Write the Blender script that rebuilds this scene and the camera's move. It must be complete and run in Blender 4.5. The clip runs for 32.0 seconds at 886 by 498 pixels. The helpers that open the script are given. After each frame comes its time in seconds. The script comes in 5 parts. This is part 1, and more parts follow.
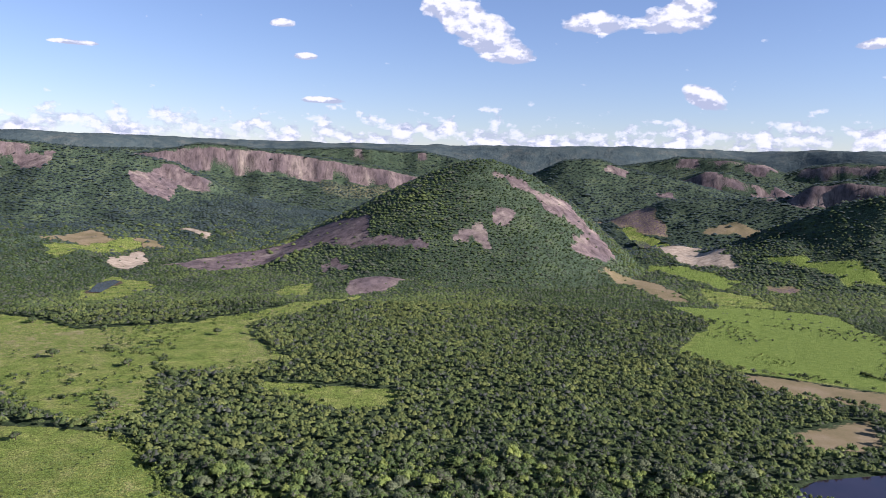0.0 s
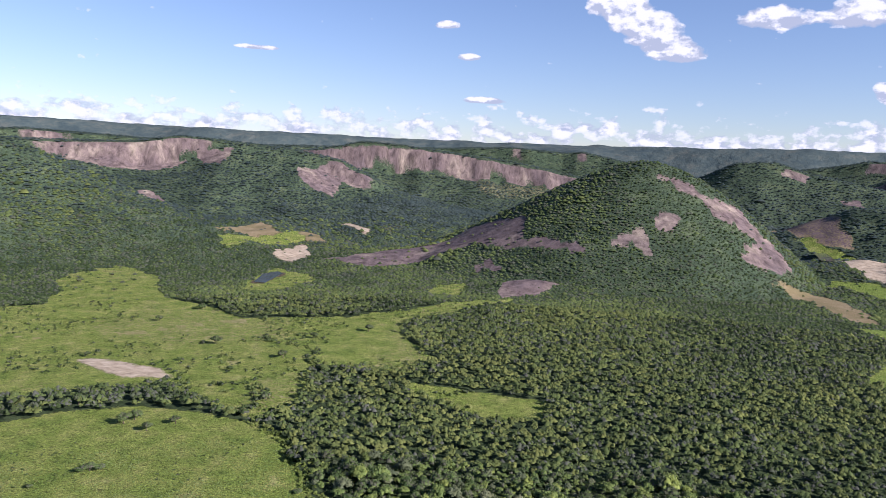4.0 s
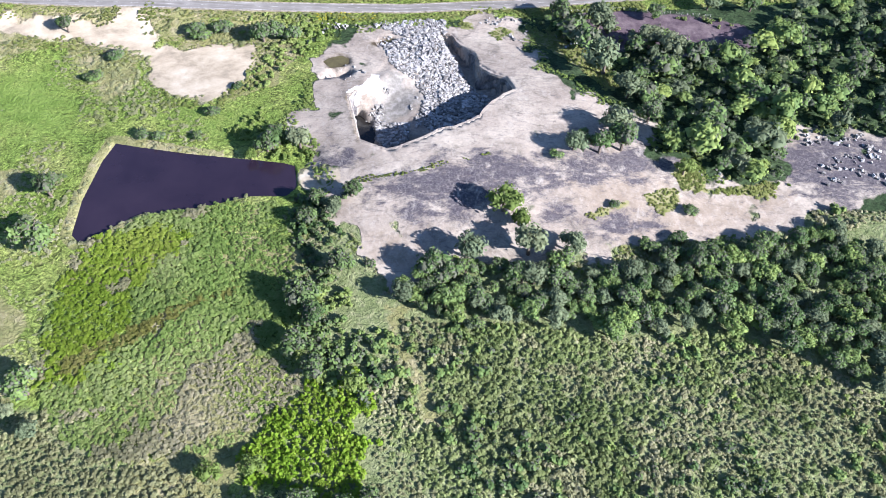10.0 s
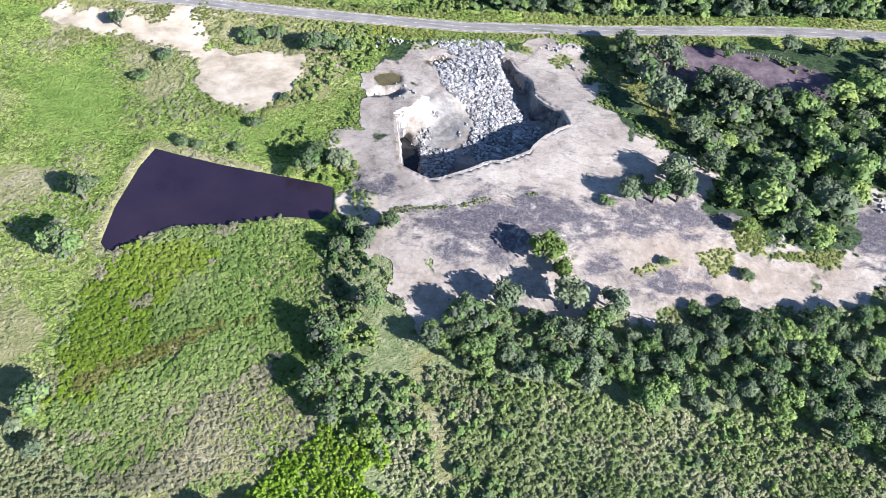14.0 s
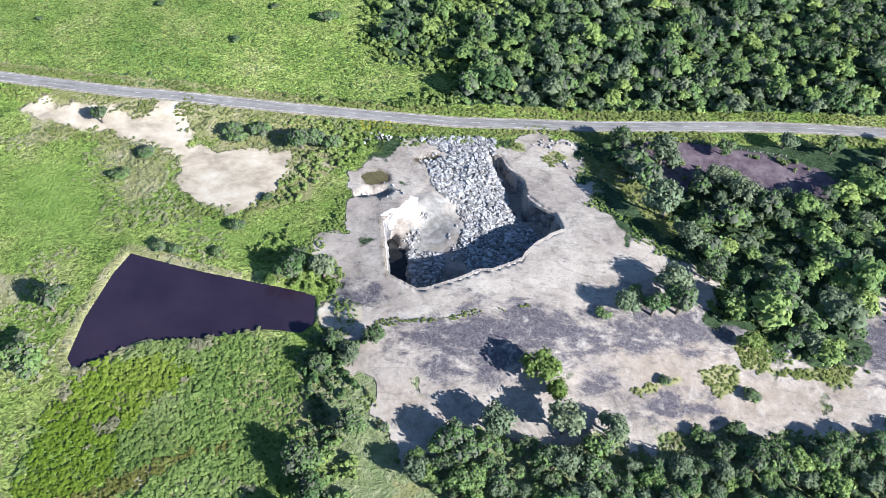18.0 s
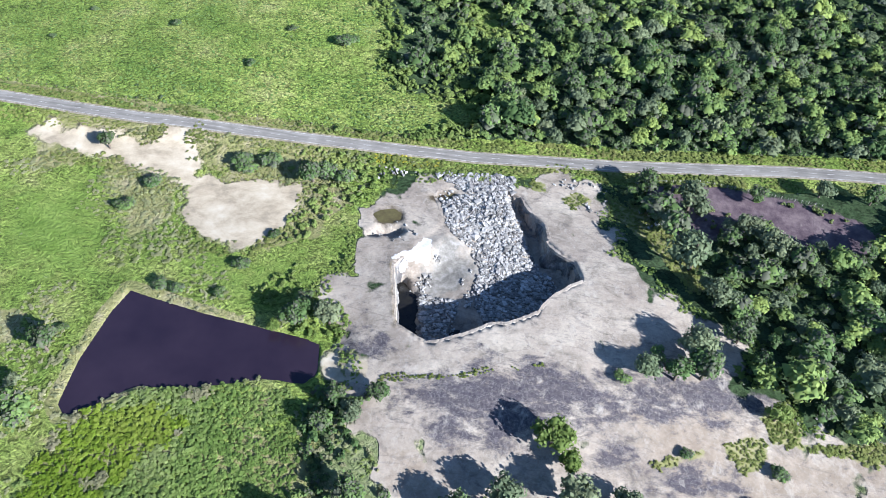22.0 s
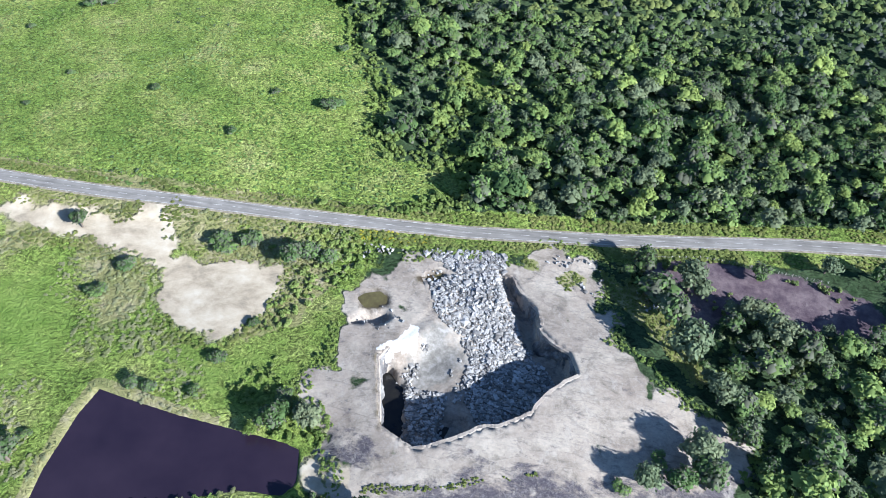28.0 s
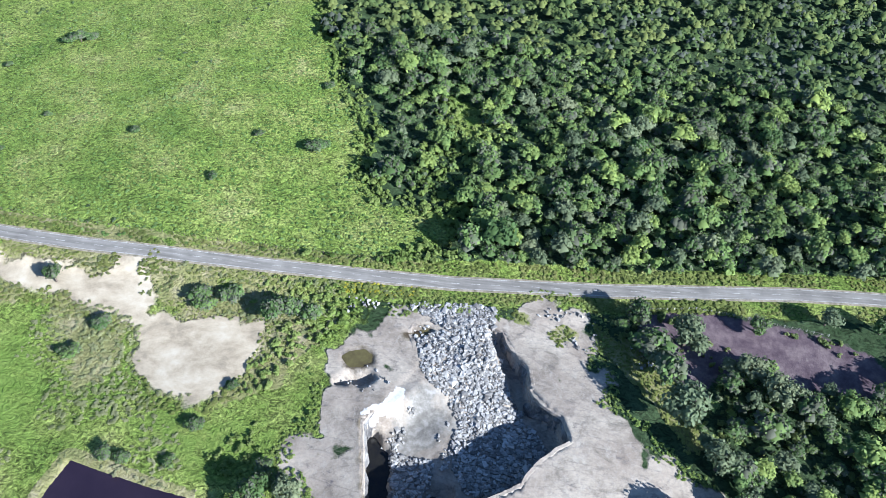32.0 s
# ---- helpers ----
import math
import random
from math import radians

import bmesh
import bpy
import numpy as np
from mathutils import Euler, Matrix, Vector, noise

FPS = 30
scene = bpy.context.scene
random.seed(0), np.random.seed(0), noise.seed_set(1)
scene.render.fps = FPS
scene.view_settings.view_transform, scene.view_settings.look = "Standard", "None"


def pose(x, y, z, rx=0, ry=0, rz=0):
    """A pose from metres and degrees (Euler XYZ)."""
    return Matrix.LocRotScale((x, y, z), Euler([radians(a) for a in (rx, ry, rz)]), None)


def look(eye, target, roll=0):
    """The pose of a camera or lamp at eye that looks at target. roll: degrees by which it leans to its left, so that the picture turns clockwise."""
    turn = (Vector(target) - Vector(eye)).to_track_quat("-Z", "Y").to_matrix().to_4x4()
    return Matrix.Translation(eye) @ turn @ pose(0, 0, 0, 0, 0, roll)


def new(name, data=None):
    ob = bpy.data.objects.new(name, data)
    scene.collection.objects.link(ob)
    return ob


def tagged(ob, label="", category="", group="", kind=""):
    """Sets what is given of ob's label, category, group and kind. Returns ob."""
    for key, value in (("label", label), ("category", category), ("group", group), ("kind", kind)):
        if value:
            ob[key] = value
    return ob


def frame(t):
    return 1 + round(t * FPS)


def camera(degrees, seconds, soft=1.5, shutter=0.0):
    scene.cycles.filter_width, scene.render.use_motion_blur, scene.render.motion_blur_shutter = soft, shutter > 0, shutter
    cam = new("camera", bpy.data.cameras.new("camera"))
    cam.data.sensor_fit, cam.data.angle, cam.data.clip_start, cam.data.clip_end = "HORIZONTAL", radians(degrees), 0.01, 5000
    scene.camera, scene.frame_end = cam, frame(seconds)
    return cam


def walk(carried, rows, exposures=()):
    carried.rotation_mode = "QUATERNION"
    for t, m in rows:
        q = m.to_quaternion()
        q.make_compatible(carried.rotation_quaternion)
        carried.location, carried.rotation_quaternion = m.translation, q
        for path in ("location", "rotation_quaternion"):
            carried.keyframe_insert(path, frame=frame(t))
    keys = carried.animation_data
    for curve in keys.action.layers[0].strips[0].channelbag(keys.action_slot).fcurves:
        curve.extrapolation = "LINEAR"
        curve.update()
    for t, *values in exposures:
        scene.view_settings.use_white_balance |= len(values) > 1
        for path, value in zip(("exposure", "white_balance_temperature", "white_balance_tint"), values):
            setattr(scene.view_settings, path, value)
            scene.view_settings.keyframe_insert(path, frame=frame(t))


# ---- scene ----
FOV = 60.48
ROWS = [  # seconds, x, y, z, heading, tilt, lean
    (0.0, -7.4, -324.9, 214.1, 13.18, -5.98, 1.50),
    (0.5, -6.1, -321.1, 213.9, 11.71, -6.00, 1.55),
    (1.0, -5.2, -316.7, 214.1, 10.23, -6.02, 1.58),
    (1.5, -4.4, -313.3, 213.9, 9.38, -6.03, 1.59),
    (2.0, -3.0, -308.8, 213.7, 5.14, -6.15, 1.90),
    (2.5, -2.1, -305.0, 213.4, 2.64, -6.18, 2.09),
    (3.0, -1.8, -301.6, 213.5, 2.32, -6.19, 2.18),
    (3.5, -1.8, -298.3, 213.8, 1.83, -6.22, 2.35),
    (5.5, 1.5, -287.1, 214.1, 1.07, -7.59, 2.34),
    (6.0, 3.2, -284.3, 213.8, 1.04, -8.43, 2.28),
    (6.5, 4.1, -281.7, 213.7, 1.15, -12.72, 2.11),
    (6.7, 4.4, -281.4, 213.4, 1.26, -17.48, 1.92),
    (6.9, 5.0, -281.0, 212.8, 1.41, -22.55, 1.69),
    (7.0, 5.0, -280.2, 212.0, 1.55, -25.21, 1.74),
    (7.2, 5.9, -279.4, 210.9, 1.62, -30.92, 1.56),
    (7.5, 6.2, -279.5, 209.9, 1.82, -40.28, 1.53),
    (8.0, 7.6, -277.7, 208.8, 1.87, -47.07, 1.31),
    (8.5, 8.1, -275.4, 208.9, 1.87, -49.70, 1.32),
    (9.0, 9.4, -272.7, 208.9, 1.69, -50.89, 1.23),
    (9.5, 9.6, -269.9, 209.2, 1.83, -51.10, 1.32),
    (10.0, 10.2, -267.2, 209.3, 1.92, -51.12, 1.36),
    (10.5, 10.1, -264.4, 208.9, 1.93, -51.20, 1.46),
    (11.0, 11.1, -261.7, 209.5, -1.81, -51.64, 1.66),
    (11.5, 11.6, -258.5, 209.6, -2.37, -51.83, 1.71),
    (12.0, 11.4, -255.9, 209.6, -2.70, -51.85, 1.98),
    (12.5, 12.4, -252.7, 209.9, -3.11, -51.96, 1.99),
    (13.0, 12.5, -250.2, 209.9, -3.34, -51.93, 2.14),
    (13.5, 12.8, -247.6, 209.9, -3.49, -51.92, 2.22),
    (15.5, 12.9, -236.6, 210.3, -3.44, -51.74, 2.57),
    (16.0, 12.6, -233.2, 211.0, -3.43, -49.85, 2.63),
    (16.5, 12.7, -230.0, 211.5, -3.45, -48.47, 2.58),
    (17.0, 12.8, -226.6, 211.8, -3.45, -47.89, 2.52),
    (17.5, 13.3, -223.6, 212.1, -3.47, -47.75, 2.48),
    (18.0, 13.7, -221.0, 212.2, -3.44, -47.67, 2.47),
    (18.5, 14.2, -217.8, 212.5, -3.48, -47.71, 2.44),
    (19.0, 15.4, -215.3, 211.9, -3.75, -47.56, 2.27),
    (19.5, 14.5, -212.7, 212.0, -4.04, -47.63, 2.49),
    (20.0, 14.7, -209.7, 212.4, -4.46, -47.61, 2.48),
    (20.5, 15.2, -206.9, 212.5, -4.93, -47.61, 2.40),
    (21.0, 14.5, -204.5, 212.7, -5.09, -47.58, 2.65),
    (21.5, 14.2, -201.9, 212.7, -5.40, -47.56, 2.70),
    (22.0, 13.8, -199.2, 213.0, -5.67, -47.57, 2.77),
    (22.5, 13.9, -196.9, 213.0, -6.26, -47.45, 2.82),
    (23.0, 13.5, -194.5, 213.6, -8.33, -47.42, 3.08),
    (23.5, 13.3, -191.6, 214.2, -9.00, -47.37, 3.12),
    (24.0, 13.7, -189.2, 215.0, -7.88, -47.19, 2.98),
    (24.5, 13.5, -186.6, 215.8, -7.00, -47.12, 2.95),
    (25.0, 13.2, -184.0, 217.2, -6.61, -47.14, 2.85),
    (25.5, 13.2, -181.7, 218.2, -6.29, -47.07, 2.63),
    (27.5, 13.6, -171.8, 220.0, -5.72, -46.59, 2.41),
    (28.0, 13.5, -169.1, 221.0, -5.53, -46.57, 2.42),
    (28.5, 13.6, -166.5, 221.6, -5.41, -46.51, 2.40),
    (29.0, 13.3, -164.1, 222.2, -5.19, -46.41, 2.45),
    (29.5, 13.5, -161.5, 223.4, -5.10, -46.39, 2.43),
    (30.0, 13.2, -159.1, 223.6, -4.99, -46.25, 2.48),
    (30.5, 14.2, -156.1, 224.9, -5.17, -46.30, 2.29),
    (31.0, 14.2, -153.3, 225.6, -5.15, -46.28, 2.29),
    (31.5, 14.3, -150.6, 226.4, -5.12, -46.27, 2.33),
    (32.0, 14.5, -148.0, 226.7, -5.21, -46.21, 2.29),
]
cam = camera(FOV, 32.0, soft=0.5)
walk(cam, [(t, pose(x, y, z, 90 + tilt, 0, -head) @ pose(0, 0, 0, 0, 0, lean)) for t, x, y, z, head, tilt, lean in ROWS],
     exposures=[(0.0, 1.16, 5950, 30), (6.3, 1.16, 5950, 30), (7.0, 1.58, 5750, 20), (8.5, 2.02, 5480, 20), (13.0, 2.02, 5430, 19), (16.0, 1.95, 5370, 15), (23.0, 1.82, 5300, 13), (32.0, 1.8, 5180, 11)])

# ---- daylight ----
SUN_FROM = (0.87, -0.49, 0.49)   # towards the sun
sun_dir = Vector(SUN_FROM).normalized()
world = bpy.data.worlds.new("world")
scene.world = world
world.use_nodes = True
wn = world.node_tree
sky = wn.nodes.new("ShaderNodeTexSky")
sky.sky_type, sky.sun_disc = "NISHITA", False
sky.sun_elevation, sky.sun_rotation = math.asin(sun_dir.z), math.atan2(sun_dir.x, sun_dir.y)
sky.altitude, sky.air_density, sky.dust_density, sky.ozone_density = 300, 1.0, 0.25, 3.0


def wmath(how, a, b=0.0, c=0.0):
    n = wn.nodes.new("ShaderNodeMath")
    n.operation = how
    for slot, v in enumerate((a, b, c)):
        if isinstance(v, (int, float)):
            n.inputs[slot].default_value = v
        else:
            wn.links.new(v, n.inputs[slot])
    return n.outputs[0]


def wramp(fac, *stops):
    r = wn.nodes.new("ShaderNodeValToRGB")
    e = r.color_ramp.elements
    while len(e) < len(stops):
        e.new(0.5)
    for slot, (p, c) in zip(e, stops):
        slot.position, slot.color = p, (*c, 1) if isinstance(c, tuple) else (c, c, c, 1)
    wn.links.new(fac, r.inputs[0])
    return r.outputs[0]


# fair-weather clouds over the whole sky: a low belt of far cumulus all round, and single ones higher up
coord = wn.nodes.new("ShaderNodeTexCoord")
split = wn.nodes.new("ShaderNodeSeparateXYZ")
wn.links.new(coord.outputs["Generated"], split.inputs[0])
turn = wmath("MULTIPLY", wmath("ARCTAN2", split.outputs[0], split.outputs[1]), 57.2958)
rise = wmath("MULTIPLY", wmath("ARCSINE", split.outputs[2]), 57.2958)
flat = wn.nodes.new("ShaderNodeCombineXYZ")
wn.links.new(turn, flat.inputs[0])
wn.links.new(wmath("MULTIPLY", rise, 1.5), flat.inputs[1])


def wnoise(scale, detail, rough, shift=(0, 0, 0)):
    mp = wn.nodes.new("ShaderNodeMapping")
    mp.inputs["Location"].default_value = shift
    n = wn.nodes.new("ShaderNodeTexNoise")
    for key, v in (("Scale", scale), ("Detail", detail), ("Roughness", rough)):
        n.inputs[key].default_value = v
    wn.links.new(flat.outputs[0], mp.inputs[0])
    wn.links.new(mp.outputs[0], n.inputs["Vector"])
    return n.outputs["Fac"]


billow = wnoise(0.85, 7, 0.54)
heap = wnoise(0.42, 3, 0.5, (3.7, 1.0, 0))
belt = wmath("MULTIPLY", wramp(wmath("DIVIDE", rise, 10.0), (0.12, 0.35), (0.20, 0.95), (0.30, 0.85), (0.40, 0.4), (0.52, 0.0)), 0.262)
cover_fac = wmath("ADD", wmath("ADD", wmath("MULTIPLY", billow, 0.62), wmath("MULTIPLY", heap, 0.62)), belt)
PUFFS = [(13.2, 11.6, 1.9, 1.5, 0), (14.7, 10.5, 2.0, 1.2, 0), (16.2, 9.5, 1.9, 1.4, 0), (17.6, 8.4, 2.0, 0.9, 0), (23.9, 10.5, 2.4, 0.9, 0), (29.3, 10.5, 2.3, 1.1, 0), (30.4, 11.6, 1.5, 0.8, 0), (31.6, 5.3, 1.3, 0.9, -0.3), (2.86, 7.82, 0.85, 0.34, 0), (3.9, 4.78, 1.45, 0.3, 0), (-12.66, 7.71, 1.45, 0.21, 0), (1.12, 10.02, 0.85, 0.34, 0), (41.95, 8.64, 1.07, 0.43, 0)]
under = 0.0     # the shaded lower side of each cloud
for az, el, wide, high, lean in PUFFS:
    dx = wmath("SUBTRACT", turn, az)
    dy = wmath("SUBTRACT", wmath("SUBTRACT", rise, el), wmath("MULTIPLY", dx, lean))
    up = wmath("DIVIDE", dy, high)
    q = wmath("ADD", wmath("POWER", wmath("ABSOLUTE", wmath("DIVIDE", dx, wide)), 2.0), wmath("POWER", wmath("MAXIMUM", up, wmath("MULTIPLY", up, -1.7)), 2.0))
    body = wmath("MAXIMUM", wmath("SUBTRACT", 1.0, wmath("MULTIPLY", q, 0.55)), 0.0)
    cover_fac = wmath("ADD", cover_fac, wmath("MULTIPLY", body, 0.55))
    under = wmath("MAXIMUM", under, wmath("MULTIPLY", body, wmath("MAXIMUM", wmath("SUBTRACT", 0.35, up), 0.0)))
thick = wramp(cover_fac, (0.79, 0.0), (0.86, 0.6), (0.95, 1.0))
shade = wramp(wmath("ADD", wmath("MULTIPLY", cover_fac, 0.8), wmath("SUBTRACT", wmath("MULTIPLY", wmath("SUBTRACT", wnoise(0.85, 7, 0.6, (-0.25, -0.6, 0)), billow), -1.6), wmath("MULTIPLY", under, 0.75))),
              (0.56, (3.7, 4.3, 5.0)), (0.70, (5.5, 6.0, 6.3)), (0.84, (7.2, 7.6, 7.4)))
tinted = wn.nodes.new("ShaderNodeMix")
tinted.data_type = "RGBA"
wn.links.new(thick, tinted.inputs[0])
wn.links.new(sky.outputs[0], tinted.inputs[6])
wn.links.new(shade, tinted.inputs[7])
wn.links.new(tinted.outputs[2], wn.nodes["Background"].inputs[0])
wn.nodes["Background"].inputs[1].default_value = 0.06
sun = new("sun", bpy.data.lights.new("sun", "SUN"))
sun.data.energy, sun.data.angle, sun.data.color = 5.0, radians(0.6), (1.0, 0.94, 0.84)
sun.matrix_world = look(sun_dir * 500, (0, 0, 0))

# ---- plan: outlines in metres ----
POND = [(-115, -40), (-106, -42), (-85, -46), (-62, -49), (-47, -51), (-41, -53), (-39, -65), (-43, -70), (-57, -70), (-69, -74), (-83, -78), (-96, -79), (-103, -84), (-110, -91), (-115, -93), (-119, -89), (-120, -72), (-118, -51)]
REED = [(-96, -81), (-70, -75), (-46, -72), (-40, -91), (-34, -111), (-30, -133), (-25, -149), (-36, -162), (-47, -171), (-78, -175), (-96, -171), (-111, -151), (-116, -130), (-117, -111), (-112, -93)]
BRIGHT = [(-45, -172), (-41, -160), (-33, -157), (-26, -147), (-15, -147), (-8, -160), (-4, -182), (-25, -186), (-38, -184)]
ROCK = [(-45, -27), (-39, -21), (-37, -9), (-39, 0), (-44, 12), (-38, 19), (-33, 26), (-24, 32), (-15, 37), (14, 41), (24, 38), (29, 46), (36, 50), (52, 50), (57, 43), (58, 32), (55, 23), (60, 15), (58, 3), (70, -10), (85, -26), (95, -31), (104, -34), (97, -51), (113, -54), (115, -67), (134, -66), (158, -70), (153, -90), (121, -92), (98, -94), (78, -99), (75, -105), (57, -101), (42, -107), (20, -103), (7, -106), (-1, -118), (-12, -98), (-16, -91), (-24, -86), (-28, -80), (-28, -73), (-22, -66), (-26, -60), (-31, -54), (-33, -47), (-36, -41), (-45, -36)]
EAST = [(80, -94), (97, -90), (123, -91), (148, -82), (167, -76), (188, -68), (200, -45), (187, -35), (167, -36), (150, -46), (153, -65), (128, -65), (106, -70), (92, -69), (83, -83)]
PIT = [(-23, -16), (-17, -43), (-14, -45), (-5, -51), (8, -46), (15, -42), (26, -38), (32, -34), (33, -30), (37, -24), (47, -16), (44, -7), (38, -2), (33, 4), (32, 14), (27, 20), (22, 31), (14, 35), (-3, 35), (-12, 28), (-7, 12), (-18, -6)]
SAND = [(-196, 34), (-169, 39), (-132, 34), (-131, 45), (-125, 46), (-121, 32), (-113, 22), (-93, 20), (-69, 24), (-63, 14), (-71, -1), (-82, -12), (-97, -11), (-111, 3), (-113, 17), (-139, 24), (-153, 27), (-179, 28)]
MEADOW = [(-182, -1), (-159, 9), (-141, -10), (-134, -32), (-149, -41), (-172, -28)]
PURPLE = [(75, 42), (77, 48), (100, 52), (117, 51), (133, 48), (149, 45), (165, 34), (162, 20), (138, 21), (127, 16), (124, 24), (108, 28), (95, 13), (85, 17), (76, 34)]
FIELDN = [(-457, 287), (-320, 273), (-283, 305), (-231, 323), (-181, 310), (-135, 292), (-98, 255), (-92, 226), (-77, 205), (-73, 181), (-59, 162), (-50, 138), (-49, 112), (-35, 94), (-18, 95), (-2, 92), (-4, 74), (-38, 56), (-123, 51), (-211, 57), (-300, 63)]
WEDGE = [(-20, 178), (1, 167), (9, 149), (-4, 134), (4, 106), (-2, 88), (-30, 95), (-20, 115), (-10, 137), (-16, 160)]
GLADE = [(-20, 184), (-1, 174), (6, 157), (-1, 146), (-11, 159)]
F1 = [(-655, 659), (-511, 732), (-597, 965), (-573, 1111), (-462, 998), (-371, 811), (-245, 699), (-99, 728), (150, 933), (155, 897), (-28, 687), (-19, 604), (15, 508), (-15, 455), (-50, 461), (-107, 462), (-107, 386), (-109, 337), (-129, 297), (-161, 316), (-233, 394), (-294, 370), (-344, 333), (-405, 286)]
C1 = [(-19, 426), (41, 406), (116, 380), (104, 334), (66, 325), (38, 352), (-2, 387)]
C2 = [(11, 1051), (87, 1053), (65, 916), (6, 931)]
C3 = [(-313, 1099), (-296, 1173), (-264, 1126), (-209, 1112), (-199, 1051), (-214, 978), (-240, 939), (-280, 942)]
POND2 = [(-286, 1000), (-291, 1078), (-271, 1112), (-257, 1087), (-266, 994)]
C4 = [(-488, 1488), (-428, 1677), (-354, 1558), (-393, 1504), (-437, 1524)]
C5 = [(-316, 1637), (-273, 1640), (-237, 1563), (-278, 1502)]
C6 = [(-335, 1363), (-287, 1378), (-281, 1447), (-249, 1420), (-266, 1316), (-267, 1258), (-316, 1307)]
C7 = [(632, 1057), (716, 1091), (741, 990), (700, 840), (669, 861), (664, 973), (652, 1045)]
E1 = [(635, 757), (785, 751), (854, 668), (793, 506), (789, 390), (623, 236), (596, 296), (540, 346), (492, 394), (480, 492), (609, 609)]
E2 = [(490, 387), (535, 340), (592, 291), (623, 236), (567, 185), (526, 266), (474, 321)]
E3 = [(801, 1213), (867, 1163), (917, 1045), (841, 972), (839, 1061), (804, 1174)]
E4 = [(1032, 1071), (1071, 1030), (1145, 927), (1148, 913), (1070, 951), (1053, 1006), (1024, 1048)]
E5 = [(975, 1443), (1050, 1400), (1000, 1180), (967, 1110), (927, 1158), (884, 1192), (937, 1344)]
E6 = [(1189, 1599), (1283, 1571), (1356, 1529), (1278, 1532), (1199, 1565)]
E7 = [(1040, 1960), (1130, 1960), (1144, 1823), (1117, 1692), (1103, 1654), (1049, 1697), (993, 1774)]
E8 = [(419, 206), (510, 221), (467, 158), (415, 168)]
C9 = [(-469, 1456), (-391, 1498), (-315, 1627), (-283, 1494), (-320, 1444), (-380, 1441), (-401, 1325)]
LANE = [(-237, 1776), (-202, 1765), (-153, 1704), (-165, 1683), (-206, 1736)]
LAKE2 = [(1000, 1626), (1032, 1622), (959, 1458), (924, 1460)]
E10 = [(806, 960), (840, 887), (827, 804), (708, 783), (764, 892)]
SOIL_E = [(952, 947), (992, 923), (944, 871), (910, 881)]
VALE = [(147, 2610), (266, 2627), (480, 2588), (430, 2480), (251, 2458), (173, 2513)]
VALE_B = [(-146, 1755), (-92, 1769), (-42, 1749), (-87, 1659), (-136, 1702)]
LAKE = [(338, 101), (372, 116), (429, 116), (477, 101), (437, 63), (331, 81)]
R3 = [(-355, 465), (-334, 474), (-254, 440), (-235, 409), (-279, 408), (-305, 425)]
WOOD_S = [(-3, -114), (10, -107), (29, -106), (68, -107), (88, -103), (118, -96), (165, -88), (200, -78), (300, -80), (290, -190), (176, -176), (146, -150), (126, -137), (103, -130), (75, -135), (48, -128), (24, -130), (1, -125)]
HEDGE = [(-42, -76), (-35, -69), (-17, -72), (-25, -81), (-13, -98), (-5, -114), (3, -123), (0, -140), (-8, -148), (-16, -157), (-23, -153), (-31, -133), (-36, -106)]
BURNS = [[(-11, -69), (10, -60), (32, -54), (49, -61), (84, -58), (84, -66), (57, -69), (41, -75), (22, -85), (4, -81), (-7, -76)], [(51, -58), (82, -52), (110, -48), (108, -58), (90, -66), (69, -69)],
         [(72, -86), (81, -83), (92, -87), (85, -92), (74, -93)], [(56, -80), (62, -78), (62, -84), (57, -85)], [(-34, -52), (-20, -50), (-22, -58), (-32, -60)], [(150, -44), (200, -40), (196, -66), (165, -74), (152, -62)]]
TANS = [[(-13, -91), (0, -88), (13, -99), (6, -105), (-5, -105), (-13, -98)], [(63, -69), (94, -62), (97, -83), (83, -93), (65, -79)],
        [(71, -94), (84, -67), (103, -63), (106, -71), (152, -68), (148, -80), (117, -90), (83, -97)]]
POOLS = [[(-37, 12), (-34, 15), (-28, 17), (-24, 15), (-23, 10), (-27, 7), (-33, 7)], [(-16, 25), (-10, 29), (-4, 30), (-5, 25), (-11, 21)]]
HOLLOW = [(-36, 1), (-32, 6), (-25, 7), (-20, 4), (-26, 0), (-32, -2)]
TURFS = [[(105, -61), (115, -55), (118, -61), (117, -69), (145, -63), (143, -71), (124, -70), (107, -70)], [(92, -74), (100, -69), (106, -70), (103, -79), (97, -82)], [(69, -83), (80, -78), (86, -76), (85, -78), (77, -82), (72, -84)],
         [(79, -96), (107, -94), (94, -108), (82, -107)], [(39, 32), (45, 38), (51, 36), (50, 31), (43, 28)], [(26, 42), (31, 41), (32, 36), (26, 36)], [(66, 36), (73, 33), (75, 24), (69, 26)]]
FENCE_LINE = [(-420, 84), (-260, 64), (-205, 60), (-152, 57), (-102, 57), (-44, 59), (-14, 62)]
DUST = [(-12, 0), (-1, 5), (3, -1), (9, -6), (8, -13), (3, -19), (-7, -22), (-13, -20), (-14, -12), (-10, -9)]
STRIP_E = [(57, 40), (66, 33), (80, 22), (90, 8), (94, -10), (86, -14), (76, 6), (64, 22), (58, 28)]
WHITE = [(-25, -13), (-24, -10), (-17, -6), (-14, 1), (-10, 0), (-9, -9), (-15, -12), (-21, -14)]
REED_NW = [(-121, -110), (-114, -92), (-95, -84), (-78, -90), (-90, -112), (-89, -129), (-94, -140), (-101, -147), (-111, -148)]
REED_STRIP = [(-105, -143), (-96, -135), (-85, -129), (-76, -122), (-64, -116), (-55, -111), (-54, -115), (-66, -120), (-74, -126), (-84, -132), (-94, -139), (-102, -146)]
